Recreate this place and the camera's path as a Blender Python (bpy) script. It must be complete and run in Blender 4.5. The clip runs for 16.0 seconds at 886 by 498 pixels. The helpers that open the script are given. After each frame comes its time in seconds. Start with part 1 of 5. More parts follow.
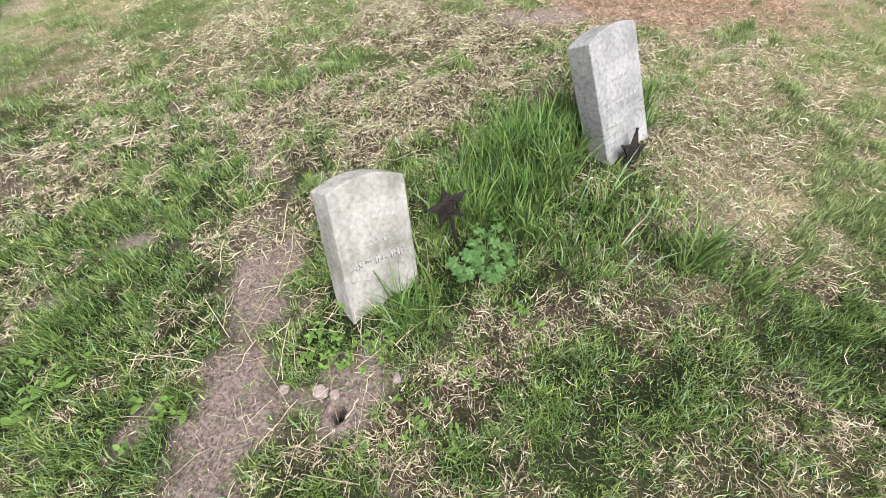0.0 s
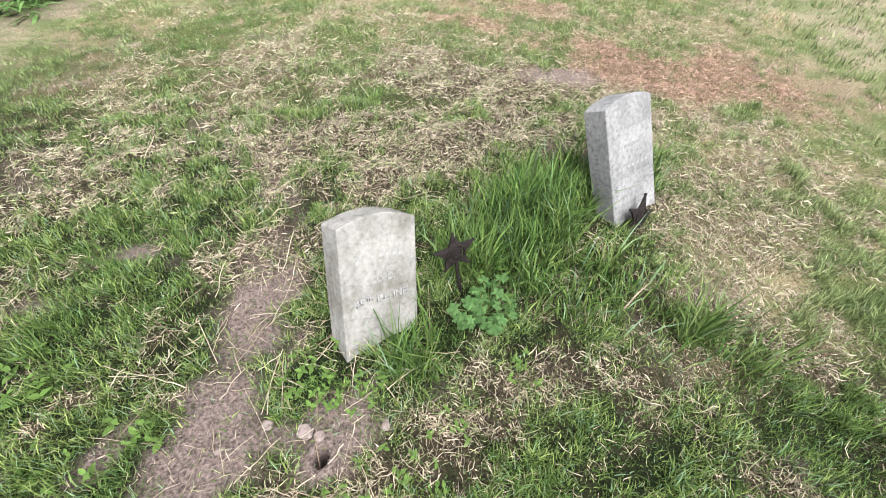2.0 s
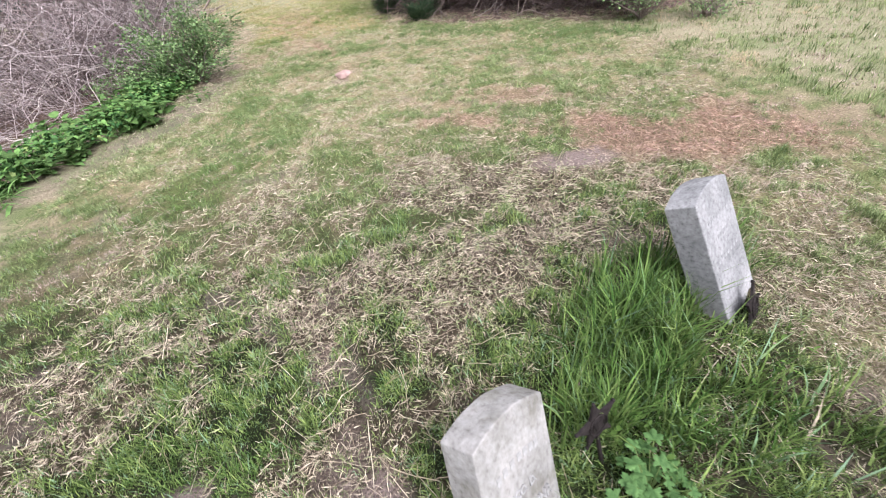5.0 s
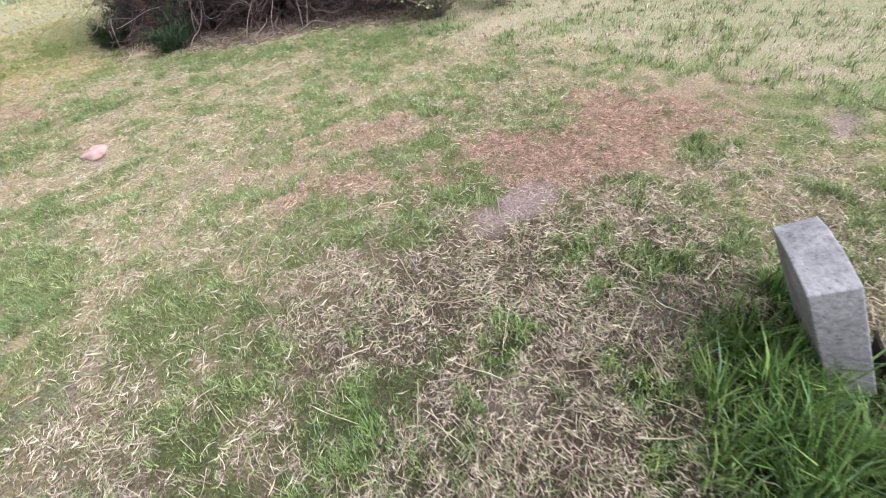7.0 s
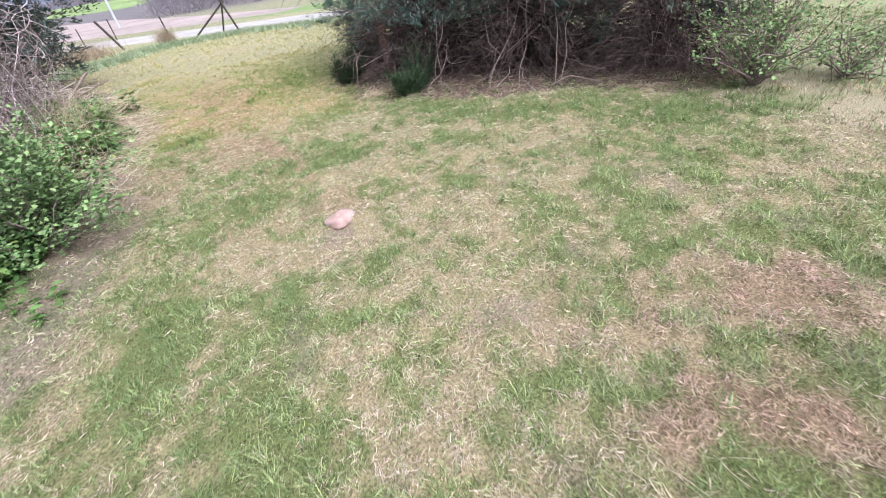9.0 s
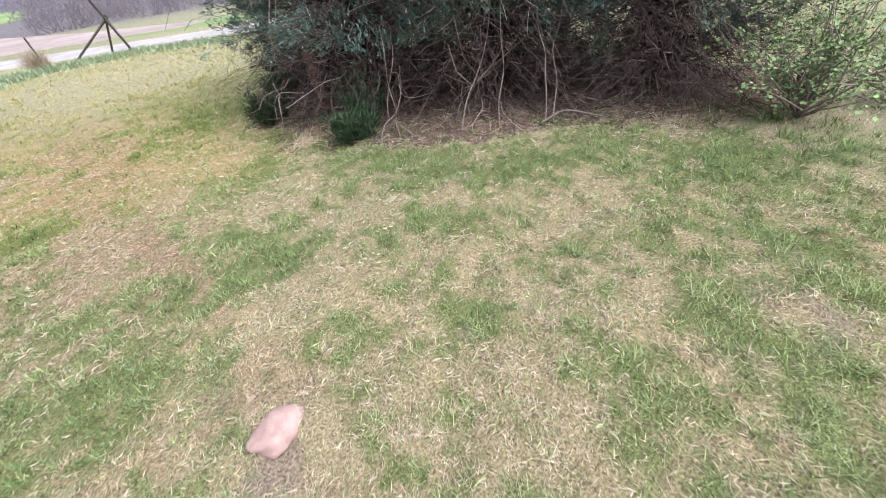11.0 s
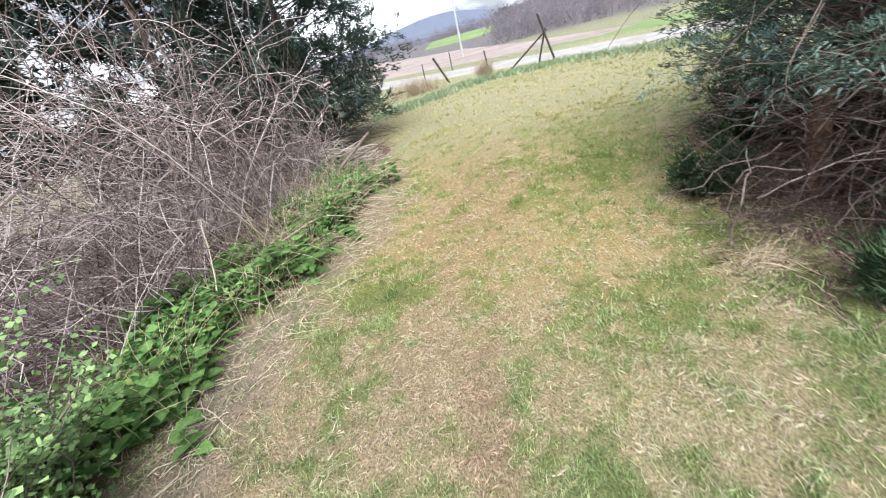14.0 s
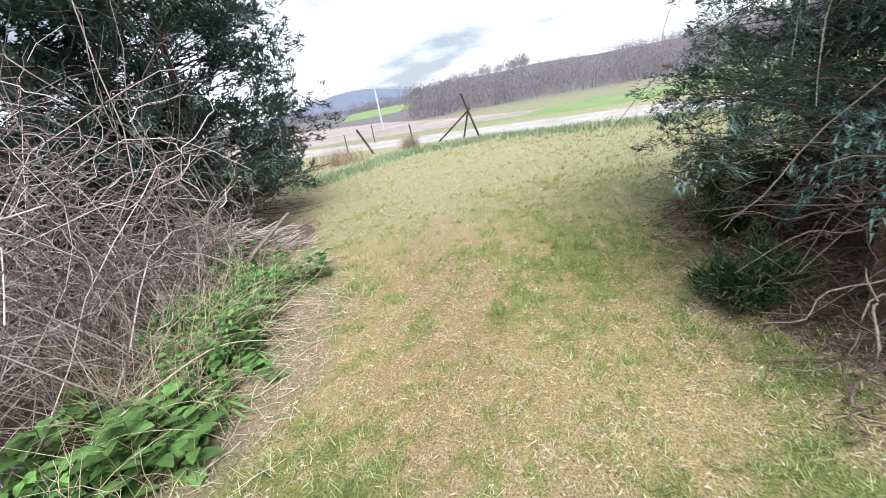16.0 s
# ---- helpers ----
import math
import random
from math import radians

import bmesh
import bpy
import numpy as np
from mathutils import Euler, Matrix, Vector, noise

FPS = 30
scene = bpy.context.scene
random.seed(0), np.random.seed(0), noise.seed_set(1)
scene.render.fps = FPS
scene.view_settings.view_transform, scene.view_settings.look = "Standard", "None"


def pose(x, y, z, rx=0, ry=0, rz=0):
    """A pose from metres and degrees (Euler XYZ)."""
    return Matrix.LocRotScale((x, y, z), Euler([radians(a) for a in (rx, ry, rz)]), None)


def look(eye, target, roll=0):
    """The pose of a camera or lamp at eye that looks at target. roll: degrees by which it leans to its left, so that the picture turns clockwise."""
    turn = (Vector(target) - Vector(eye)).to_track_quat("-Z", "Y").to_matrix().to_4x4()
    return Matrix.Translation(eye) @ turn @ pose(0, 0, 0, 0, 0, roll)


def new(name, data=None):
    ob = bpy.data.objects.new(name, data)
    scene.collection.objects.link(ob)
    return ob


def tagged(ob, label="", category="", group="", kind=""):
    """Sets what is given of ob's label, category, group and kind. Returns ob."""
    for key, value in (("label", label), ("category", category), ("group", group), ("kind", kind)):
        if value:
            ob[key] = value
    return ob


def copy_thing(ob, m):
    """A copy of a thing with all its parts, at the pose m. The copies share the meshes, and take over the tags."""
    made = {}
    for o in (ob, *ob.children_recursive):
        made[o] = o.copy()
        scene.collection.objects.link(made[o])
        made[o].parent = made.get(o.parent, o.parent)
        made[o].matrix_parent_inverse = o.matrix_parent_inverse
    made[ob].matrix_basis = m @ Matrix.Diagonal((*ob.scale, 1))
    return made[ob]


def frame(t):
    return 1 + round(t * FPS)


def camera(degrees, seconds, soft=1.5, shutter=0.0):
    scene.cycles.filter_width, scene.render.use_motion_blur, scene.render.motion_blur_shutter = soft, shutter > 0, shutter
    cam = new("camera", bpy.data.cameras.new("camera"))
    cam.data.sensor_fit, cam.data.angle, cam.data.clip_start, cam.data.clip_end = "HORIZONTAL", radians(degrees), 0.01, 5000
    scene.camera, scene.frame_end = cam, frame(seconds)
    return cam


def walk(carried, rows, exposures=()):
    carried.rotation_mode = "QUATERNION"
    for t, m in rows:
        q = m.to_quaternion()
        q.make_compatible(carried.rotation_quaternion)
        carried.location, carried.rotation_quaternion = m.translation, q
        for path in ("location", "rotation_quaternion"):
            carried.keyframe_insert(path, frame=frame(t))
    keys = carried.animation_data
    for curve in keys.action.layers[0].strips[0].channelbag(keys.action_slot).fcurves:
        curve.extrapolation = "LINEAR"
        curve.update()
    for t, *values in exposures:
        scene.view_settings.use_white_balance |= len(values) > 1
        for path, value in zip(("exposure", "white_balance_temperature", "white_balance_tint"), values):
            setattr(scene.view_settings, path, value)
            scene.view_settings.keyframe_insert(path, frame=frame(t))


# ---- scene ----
cam = camera(94.6, 16.0, 1.0, 0.22)
PATH = [
    (0, (-0.015, -0.107, 1.432), (0.027, 1.107, -0.157), -5.1),
    (0.5, (-0.014, -0.105, 1.43), (0.022, 1.115, -0.155), -4.7),
    (1, (-0.015, -0.093, 1.429), (0.02, 1.144, -0.142), -3.3),
    (1.5, (-0.025, -0.077, 1.435), (0.016, 1.199, -0.104), -1.3),
    (2, (-0.053, -0.067, 1.454), (0.024, 1.274, -0.028), 1.9),
    (2.5, (-0.048, -0.058, 1.511), (0.079, 1.37, 0.117), 5.4),
    (3, (-0.044, -0.053, 1.54), (0.149, 1.418, 0.198), 7.5),
    (5.5, (-0.518, 0.708, 1.53), (-0.339, 2.261, 0.283), -10.8),
    (6, (-0.579, 1.048, 1.544), (-0.411, 2.593, 0.285), -11.4),
    (6.5, (-0.651, 1.502, 1.524), (0.014, 2.88, 0.236), -2.5),
    (7, (-0.562, 1.805, 1.516), (0.339, 2.98, 0.171), -9.1),
    (7.5, (-0.553, 2.372, 1.551), (0.005, 3.762, 0.226), -7.6),
    (8, (-0.807, 2.873, 1.457), (-0.32, 4.393, 0.252), 10.6),
    (8.5, (-0.972, 3.318, 1.533), (-0.544, 4.844, 0.313), -1.8),
    (9, (-0.873, 3.797, 1.522), (-0.353, 5.344, 0.368), -8.5),
    (9.5, (-0.85, 4.243, 1.509), (-0.186, 5.739, 0.36), -4.5),
    (12, (-0.15, 6.052, 1.542), (0.644, 7.463, 0.368), -11.5),
    (12.5, (-0.089, 6.377, 1.583), (0.148, 8.029, 0.481), -12.7),
    (13, (-0.242, 6.714, 1.599), (0.034, 8.409, 0.573), -6.4),
    (13.5, (-0.455, 7.016, 1.608), (-0.667, 8.74, 0.617), -10.7),
    (14, (-0.537, 7.403, 1.611), (-1.211, 9.069, 0.733), -14.7),
    (14.5, (-0.666, 7.655, 1.639), (-1.433, 9.366, 0.942), -11.5),
    (15, (-0.906, 7.939, 1.65), (-1.251, 9.822, 1.072), -12.5),
    (15.5, (-1.029, 8.27, 1.61), (-1.248, 10.142, 0.941), -13.2),
    (16, (-1.142, 8.528, 1.622), (-1.406, 10.393, 0.949), -10.8),
]
walk(cam, [(t, look(eye, target, roll)) for t, eye, target, roll in PATH],
     [(0, 1.39, 6450, 11), (2, 1.43, 6350, 11), (3, 1.36, 6250, 12), (5.5, 1.36, 6050, 19), (7, 1.36, 5980, 20), (8.5, 1.43, 5850, 18), (9.5, 1.36, 5980, 18), (12, 1.39, 6050, 14), (13, 1.40, 6200, 11), (15, 1.35, 6080, 10), (16, 1.34, 6060, 10)])

# ---- light: bright overcast spring day, soft sun from behind and right ----
world = bpy.data.worlds.new("overcast_sky")
scene.world = world
world.use_nodes = True
wt = world.node_tree
wbg = wt.nodes["Background"]
sky = wt.nodes.new("ShaderNodeTexSky")
sky.sky_type, sky.sun_disc, sky.sun_elevation, sky.sun_rotation = "NISHITA", False, radians(55), radians(160)
sky_dim = wt.nodes.new("ShaderNodeMix")
sky_dim.data_type, sky_dim.blend_type = "RGBA", "MULTIPLY"
sky_dim.inputs[0].default_value = 1.0
wt.links.new(sky.outputs[0], sky_dim.inputs[6])
sky_dim.inputs[7].default_value = (0.9, 0.9, 0.9, 1)
wco = wt.nodes.new("ShaderNodeTexCoord")
wmp = wt.nodes.new("ShaderNodeMapping")
wmp.inputs["Scale"].default_value = (1.0, 1.0, 3.2)
wmp.inputs["Location"].default_value = (0.37, 1.9, 0.5)
wt.links.new(wco.outputs["Generated"], wmp.inputs[0])
wno = wt.nodes.new("ShaderNodeTexNoise")
wno.inputs["Scale"].default_value, wno.inputs["Detail"].default_value, wno.inputs["Roughness"].default_value = 2.6, 7, 0.55
wt.links.new(wmp.outputs[0], wno.inputs["Vector"])
wrp = wt.nodes.new("ShaderNodeValToRGB")
wrp.color_ramp.elements[0].position, wrp.color_ramp.elements[0].color = 0.38, (2.5, 2.6, 2.8, 1)
wrp.color_ramp.elements[1].position, wrp.color_ramp.elements[1].color = 0.62, (9.6, 9.7, 9.9, 1)
wt.links.new(wno.outputs["Fac"], wrp.inputs[0])
wmx = wt.nodes.new("ShaderNodeMix")
wmx.data_type = "RGBA"
wmx.inputs[0].default_value = 0.88
wt.links.new(sky_dim.outputs[2], wmx.inputs[6])
wt.links.new(wrp.outputs[0], wmx.inputs[7])
wt.links.new(wmx.outputs[2], wbg.inputs[0])
wbg.inputs[1].default_value = 0.098
sun_data = bpy.data.lights.new("sun", "SUN")
sun_data.energy, sun_data.angle, sun_data.color = 2.6, radians(40), (1.0, 0.985, 0.97)
sun = new("sun", sun_data)
sun.matrix_world = look((3, -6, 12), (0, 2, 0))


# ---- small tools ----
rng = np.random.RandomState(7)


def table_noise(x, y, seed):
    t = np.random.RandomState(seed).rand(128, 128)
    x, y = np.asarray(x, float), np.asarray(y, float)
    i, j = np.floor(x).astype(int), np.floor(y).astype(int)
    u, v = x - i, y - j
    u, v = u * u * (3 - 2 * u), v * v * (3 - 2 * v)
    i0, j0, i1, j1 = i % 128, j % 128, (i + 1) % 128, (j + 1) % 128
    return (t[i0, j0] * (1 - u) + t[i1, j0] * u) * (1 - v) + (t[i0, j1] * (1 - u) + t[i1, j1] * u) * v


def fbm(x, y, scale, seed, octaves=3):
    out, amp, tot = 0, 1.0, 0
    for k in range(octaves):
        out = out + amp * table_noise(x * scale * 2**k + 17.3 * k, y * scale * 2**k + 5.1 * k, seed + k)
        tot, amp = tot + amp, amp * 0.55
    return out / tot


def step(a, b, x):
    s = np.clip((x - a) / (b - a), 0, 1)
    return s * s * (3 - 2 * s)


def make_mesh(name, verts, faces, material, smooth=False, col=None):
    verts, faces = np.asarray(verts, np.float32), np.asarray(faces, np.int32)
    me = bpy.data.meshes.new(name)
    me.vertices.add(len(verts))
    me.vertices.foreach_set("co", verts.ravel())
    me.loops.add(faces.size)
    me.loops.foreach_set("vertex_index", faces.ravel())
    me.polygons.add(len(faces))
    me.polygons.foreach_set("loop_start", np.arange(0, faces.size, faces.shape[1], dtype=np.int32))
    if smooth:
        me.polygons.foreach_set("use_smooth", np.ones(len(faces), bool))
    me.update(calc_edges=True)
    if col is not None:
        a = me.attributes.new("tint", "FLOAT_COLOR", "POINT")
        a.data.foreach_set("color", np.concatenate([col, np.ones((len(col), 1))], 1).astype(np.float32).ravel())
    me.materials.append(material)
    return me


def part(name, data, parent=None, label="", m=None):
    """One mesh object, under a thing or a part; data: a mesh, or a bmesh with its material."""
    ob = new(name, data)
    if parent:
        ob.parent = parent
    if m is not None:
        ob.matrix_local = m
    if label:
        ob["label"] = label
    return ob


def from_bm(name, bm, material, smooth=False):
    me = bpy.data.meshes.new(name)
    bm.to_mesh(me)
    bm.free()
    for p in me.polygons:
        p.use_smooth = smooth
    me.materials.append(material)
    return me


def tubes(paths, radii, sides=3):
    """paths: K x N x 3; radii: K x N. Returns the vertices and faces of tapering tubes."""
    paths, radii = np.asarray(paths, float), np.asarray(radii, float)
    k, n, _ = paths.shape
    tan = np.gradient(paths, axis=1)
    tan /= np.linalg.norm(tan, axis=2, keepdims=True) + 1e-9
    ref = np.where(np.abs(tan[..., 2:3]) > 0.9, np.array([1.0, 0, 0]), np.array([0, 0, 1.0]))
    a = np.cross(tan, ref)
    a /= np.linalg.norm(a, axis=2, keepdims=True) + 1e-9
    b = np.cross(tan, a)
    ang = np.arange(sides) * 2 * math.pi / sides
    ring = a[:, :, None] * np.cos(ang)[None, None, :, None] + b[:, :, None] * np.sin(ang)[None, None, :, None]
    v = paths[:, :, None] + ring * radii[:, :, None, None]
    idx = np.arange(k * n * sides).reshape(k, n, sides)
    nxt = np.roll(idx, -1, axis=2)
    f = np.stack([idx[:, :-1], nxt[:, :-1], nxt[:, 1:], idx[:, 1:]], -1).reshape(-1, 4)
    return v.reshape(-1, 3), f


def tube_mesh(name, paths, radii, material, sides=3, cols=None):
    v, f = tubes(paths, radii, sides)
    col = None if cols is None else np.repeat(cols, np.asarray(paths).shape[1] * sides, axis=0)
    return make_mesh(name, v, f, material, True, col)


def spikes(p, d, length, radius):
    """Small folded tapering sprigs at p along d: 4 vertices, 2 faces each."""
    d = d / (np.linalg.norm(d, axis=1, keepdims=True) + 1e-9)
    ref = np.where(np.abs(d[:, 2:3]) > 0.9, np.array([1.0, 0, 0]), np.array([0, 0, 1.0]))
    a = np.cross(d, ref)
    a /= np.linalg.norm(a, axis=1, keepdims=True) + 1e-9
    b = np.cross(d, a)
    r = radius[:, None]
    v = np.stack([p + a * r, p + b * r, p - a * r, p + d * length[:, None]], 1)
    i = np.arange(len(p))[:, None] * 4
    f = np.concatenate([i + [0, 1, 3], i + [1, 2, 3]])
    return v.reshape(-1, 3), f


def wiggle(paths, amount, freq=2.0):
    """Adds smooth random bends that grow along each path."""
    k, n, _ = paths.shape
    s = np.linspace(0, 1, n)[None, :, None]
    out = paths
    for m in range(3):
        ph, am = rng.rand(k, 1, 3) * 6.3, rng.randn(k, 1, 3) * amount / (m + 1)
        out = out + am * (np.sin(s * freq * (m + 1) * 3.1 + ph) - np.sin(ph)) * np.minimum(1, s * 3)
    return out


# ---- materials ----
def node_mat(name, rough=0.9):
    m = bpy.data.materials.new(name)
    m.use_nodes = True
    b = m.node_tree.nodes["Principled BSDF"]
    b.inputs["Roughness"].default_value = rough
    b.inputs["Specular IOR Level"].default_value = 0.08
    return m, m.node_tree, b


def add_noise(nt, scale, detail=4, rough=0.6, coord="Object"):
    co = nt.nodes.new("ShaderNodeTexCoord")
    n = nt.nodes.new("ShaderNodeTexNoise")
    n.inputs["Scale"].default_value, n.inputs["Detail"].default_value, n.inputs["Roughness"].default_value = scale, detail, rough
    nt.links.new(co.outputs[coord], n.inputs["Vector"])
    return n


def add_ramp(nt, src, stops):
    r = nt.nodes.new("ShaderNodeValToRGB")
    while len(r.color_ramp.elements) < len(stops):
        r.color_ramp.elements.new(0.5)
    for e, (p, c) in zip(r.color_ramp.elements, stops):
        e.position, e.color = p, (*c, 1)
    nt.links.new(src, r.inputs[0])
    return r.outputs[0]


def add_mix(nt, fac, a, b, mode="MIX"):
    x = nt.nodes.new("ShaderNodeMix")
    x.data_type, x.blend_type = "RGBA", mode
    for sock, val in ((x.inputs[0], fac), (x.inputs[6], a), (x.inputs[7], b)):
        if isinstance(val, (int, float)):
            sock.default_value = val
        elif isinstance(val, tuple):
            sock.default_value = (*val, 1)
        else:
            nt.links.new(val, sock)
    return x.outputs[2]


def add_bump(nt, b, src, strength, dist):
    n = nt.nodes.new("ShaderNodeBump")
    n.inputs["Strength"].default_value, n.inputs["Distance"].default_value = strength, dist
    nt.links.new(src, n.inputs["Height"])
    nt.links.new(n.outputs[0], b.inputs["Normal"])


def tint_mat(name, scale, lo, hi, rough=0.9, bump=0.0, translucent=0.0, dist=0.01):
    """Colour from the mesh's own tint, broken up by grain."""
    m, nt, b = node_mat(name, rough)
    at = nt.nodes.new("ShaderNodeAttribute")
    at.attribute_name = "tint"
    n = add_noise(nt, scale, 5)
    g = add_ramp(nt, n.outputs["Fac"], [(0.3, (lo,) * 3), (0.7, (hi,) * 3)])
    c = add_mix(nt, 1.0, at.outputs["Color"], g, "MULTIPLY")
    nt.links.new(c, b.inputs["Base Color"])
    if bump:
        add_bump(nt, b, n.outputs["Fac"], bump, dist)
    if translucent:
        tr = nt.nodes.new("ShaderNodeBsdfTranslucent")
        nt.links.new(c, tr.inputs["Color"])
        mx = nt.nodes.new("ShaderNodeMixShader")
        mx.inputs[0].default_value = translucent
        nt.links.new(b.outputs[0], mx.inputs[1])
        nt.links.new(tr.outputs[0], mx.inputs[2])
        nt.links.new(mx.outputs[0], nt.nodes["Material Output"].inputs["Surface"])
    return m


def grain_mat(name, scale, stops, rough=0.9, bump=0.4, dist=0.01, detail=6, island=0.0, translucent=0.0):
    m, nt, b = node_mat(name, rough)
    n = add_noise(nt, scale, detail)
    c = add_ramp(nt, n.outputs["Fac"], stops)
    big = add_noise(nt, scale * 0.13, 3)
    c = add_mix(nt, 1.0, c, add_ramp(nt, big.outputs["Fac"], [(0.3, (0.78,) * 3), (0.7, (1.15,) * 3)]), "MULTIPLY")
    if island:
        oi = nt.nodes.new("ShaderNodeObjectInfo")
        c = add_mix(nt, 1.0, c, add_ramp(nt, oi.outputs["Random"], [(0, (1 - island,) * 3), (1, (1 + island,) * 3)]), "MULTIPLY")
    nt.links.new(c, b.inputs["Base Color"])
    if bump:
        add_bump(nt, b, n.outputs["Fac"], bump, dist)
    if translucent:
        tr = nt.nodes.new("ShaderNodeBsdfTranslucent")
        nt.links.new(c, tr.inputs["Color"])
        mx = nt.nodes.new("ShaderNodeMixShader")
        mx.inputs[0].default_value = translucent
        nt.links.new(b.outputs[0], mx.inputs[1])
        nt.links.new(tr.outputs[0], mx.inputs[2])
        nt.links.new(mx.outputs[0], nt.nodes["Material Output"].inputs["Surface"])
    return m


GROUND = tint_mat("turf_and_soil", 85.0, 0.35, 1.6, 0.95, 1.0, dist=0.02)
BLADE = tint_mat("grass_blade", 30.0, 0.75, 1.25, 0.5, translucent=0.08)
CEDAR = tint_mat("cedar_foliage", 14.0, 0.7, 1.3, 0.75, translucent=0.12)
CANE = tint_mat("dry_cane", 40.0, 0.75, 1.25, 0.85)
WOODS = tint_mat("far_woods", 0.6, 0.8, 1.2, 0.95, translucent=0.5)
BARK = grain_mat("cedar_bark", 30, [(0.3, (0.07, 0.053, 0.044)), (0.7, (0.18, 0.14, 0.118))], 0.95, 0.8)
def marble(name, stops, speck, stain):
    """Weathered marble: fine grain, dark pits, and broad warm and grey stains."""
    m = grain_mat(name, 46, stops, 0.85, 0.7, 0.006, 12)
    nt = m.node_tree
    b = nt.nodes["Principled BSDF"]
    base = b.inputs["Base Color"].links[0].from_socket
    pit = add_noise(nt, 95, 3, 0.7)
    base = add_mix(nt, add_ramp(nt, pit.outputs["Fac"], [(0.60, (0, 0, 0)), (0.70, (speck,) * 3)]), base, (0.085, 0.08, 0.075))
    wide = add_noise(nt, 6.5, 5, 0.6)
    base = add_mix(nt, 1.0, base, add_ramp(nt, wide.outputs["Fac"], [(0.36, stain), (0.50, (0.95, 0.94, 0.92)), (0.66, (1.08, 1.05, 1.03))]), "MULTIPLY")
    nt.links.new(base, b.inputs["Base Color"])
    return m


STONE = marble("weathered_marble", [(0.28, (0.165, 0.157, 0.142)), (0.42, (0.26, 0.252, 0.235)), (0.64, (0.335, 0.328, 0.312))], 0.35, (0.72, 0.70, 0.64))
STONE_PALE = marble("pitted_pale_marble", [(0.30, (0.13, 0.13, 0.13)), (0.42, (0.225, 0.225, 0.225)), (0.62, (0.30, 0.30, 0.30))], 0.8, (0.85, 0.845, 0.83))
# Paler than the slab: light catching the raised letters is put into the colour.
STONE_LETTER = grain_mat("worn_letter_lit_paler", 60, [(0.3, (0.25, 0.243, 0.228)), (0.7, (0.36, 0.352, 0.335))], 0.85, 0.3, 0.002)
IRON = grain_mat("dark_bronze", 60, [(0.3, (0.012, 0.010, 0.0095)), (0.7, (0.036, 0.029, 0.027))], 0.6, 0.4, 0.002)
PINK_ROCK = grain_mat("pink_fieldstone", 14, [(0.3, (0.27, 0.18, 0.155)), (0.7, (0.42, 0.30, 0.265))], 0.9, 0.5, 0.01)
CLOD = grain_mat("dry_clod", 60, [(0.3, (0.19, 0.15, 0.135)), (0.7, (0.36, 0.295, 0.27))], 0.95, 0.8, 0.01)
LEAF = grain_mat("weed_leaf", 24, [(0.3, (0.065, 0.145, 0.042)), (0.7, (0.19, 0.305, 0.095))], 0.5, 0.3, 0.003, 4, 0.45, 0.25)
LEAF_PALE = grain_mat("lobed_leaf", 30, [(0.3, (0.055, 0.12, 0.04)), (0.7, (0.15, 0.27, 0.09))], 0.6, 0.3, 0.003, 4, 0.15, 0.25)
STEM = grain_mat("green_stem", 40, [(0.3, (0.10, 0.16, 0.05)), (0.7, (0.18, 0.24, 0.08))], 0.7, 0.2)
DRY = grain_mat("dry_stalk", 60, [(0.3, (0.42, 0.34, 0.24)), (0.7, (0.62, 0.54, 0.42))], 0.85, 0.3, 0.002)
DEADWOOD = grain_mat("bleached_deadwood", 50, [(0.3, (0.12, 0.092, 0.078)), (0.7, (0.31, 0.25, 0.215))], 0.9, 0.5, 0.003)
VINE = grain_mat("pale_dead_vine", 55, [(0.3, (0.27, 0.24, 0.225)), (0.7, (0.50, 0.455, 0.42))], 0.9, 0.4, 0.002)
POST = grain_mat("weathered_post", 16, [(0.3, (0.04, 0.035, 0.03)), (0.7, (0.10, 0.085, 0.07))], 0.95, 0.6)
POLE = grain_mat("pale_pole", 9, [(0.3, (0.36, 0.38, 0.38)), (0.7, (0.48, 0.50, 0.50))], 0.8, 0.2)
ROAD = grain_mat("pale_gravel_road", 6, [(0.3, (0.25, 0.235, 0.22)), (0.7, (0.36, 0.34, 0.32))], 0.95, 0.4)
FIELD = grain_mat("ploughed_field", 1.2, [(0.3, (0.23, 0.19, 0.175)), (0.7, (0.32, 0.265, 0.245))], 0.95, 0.6, 0.1)
PASTURE = grain_mat("green_pasture", 0.5, [(0.3, (0.14, 0.20, 0.08)), (0.7, (0.20, 0.26, 0.11))], 0.95, 0.3, 0.1)
LITTER = grain_mat("leaf_litter", 42, [(0.32, (0.05, 0.034, 0.026)), (0.52, (0.13, 0.09, 0.07)), (0.7, (0.27, 0.20, 0.155))], 0.95, 0.8, 0.02)

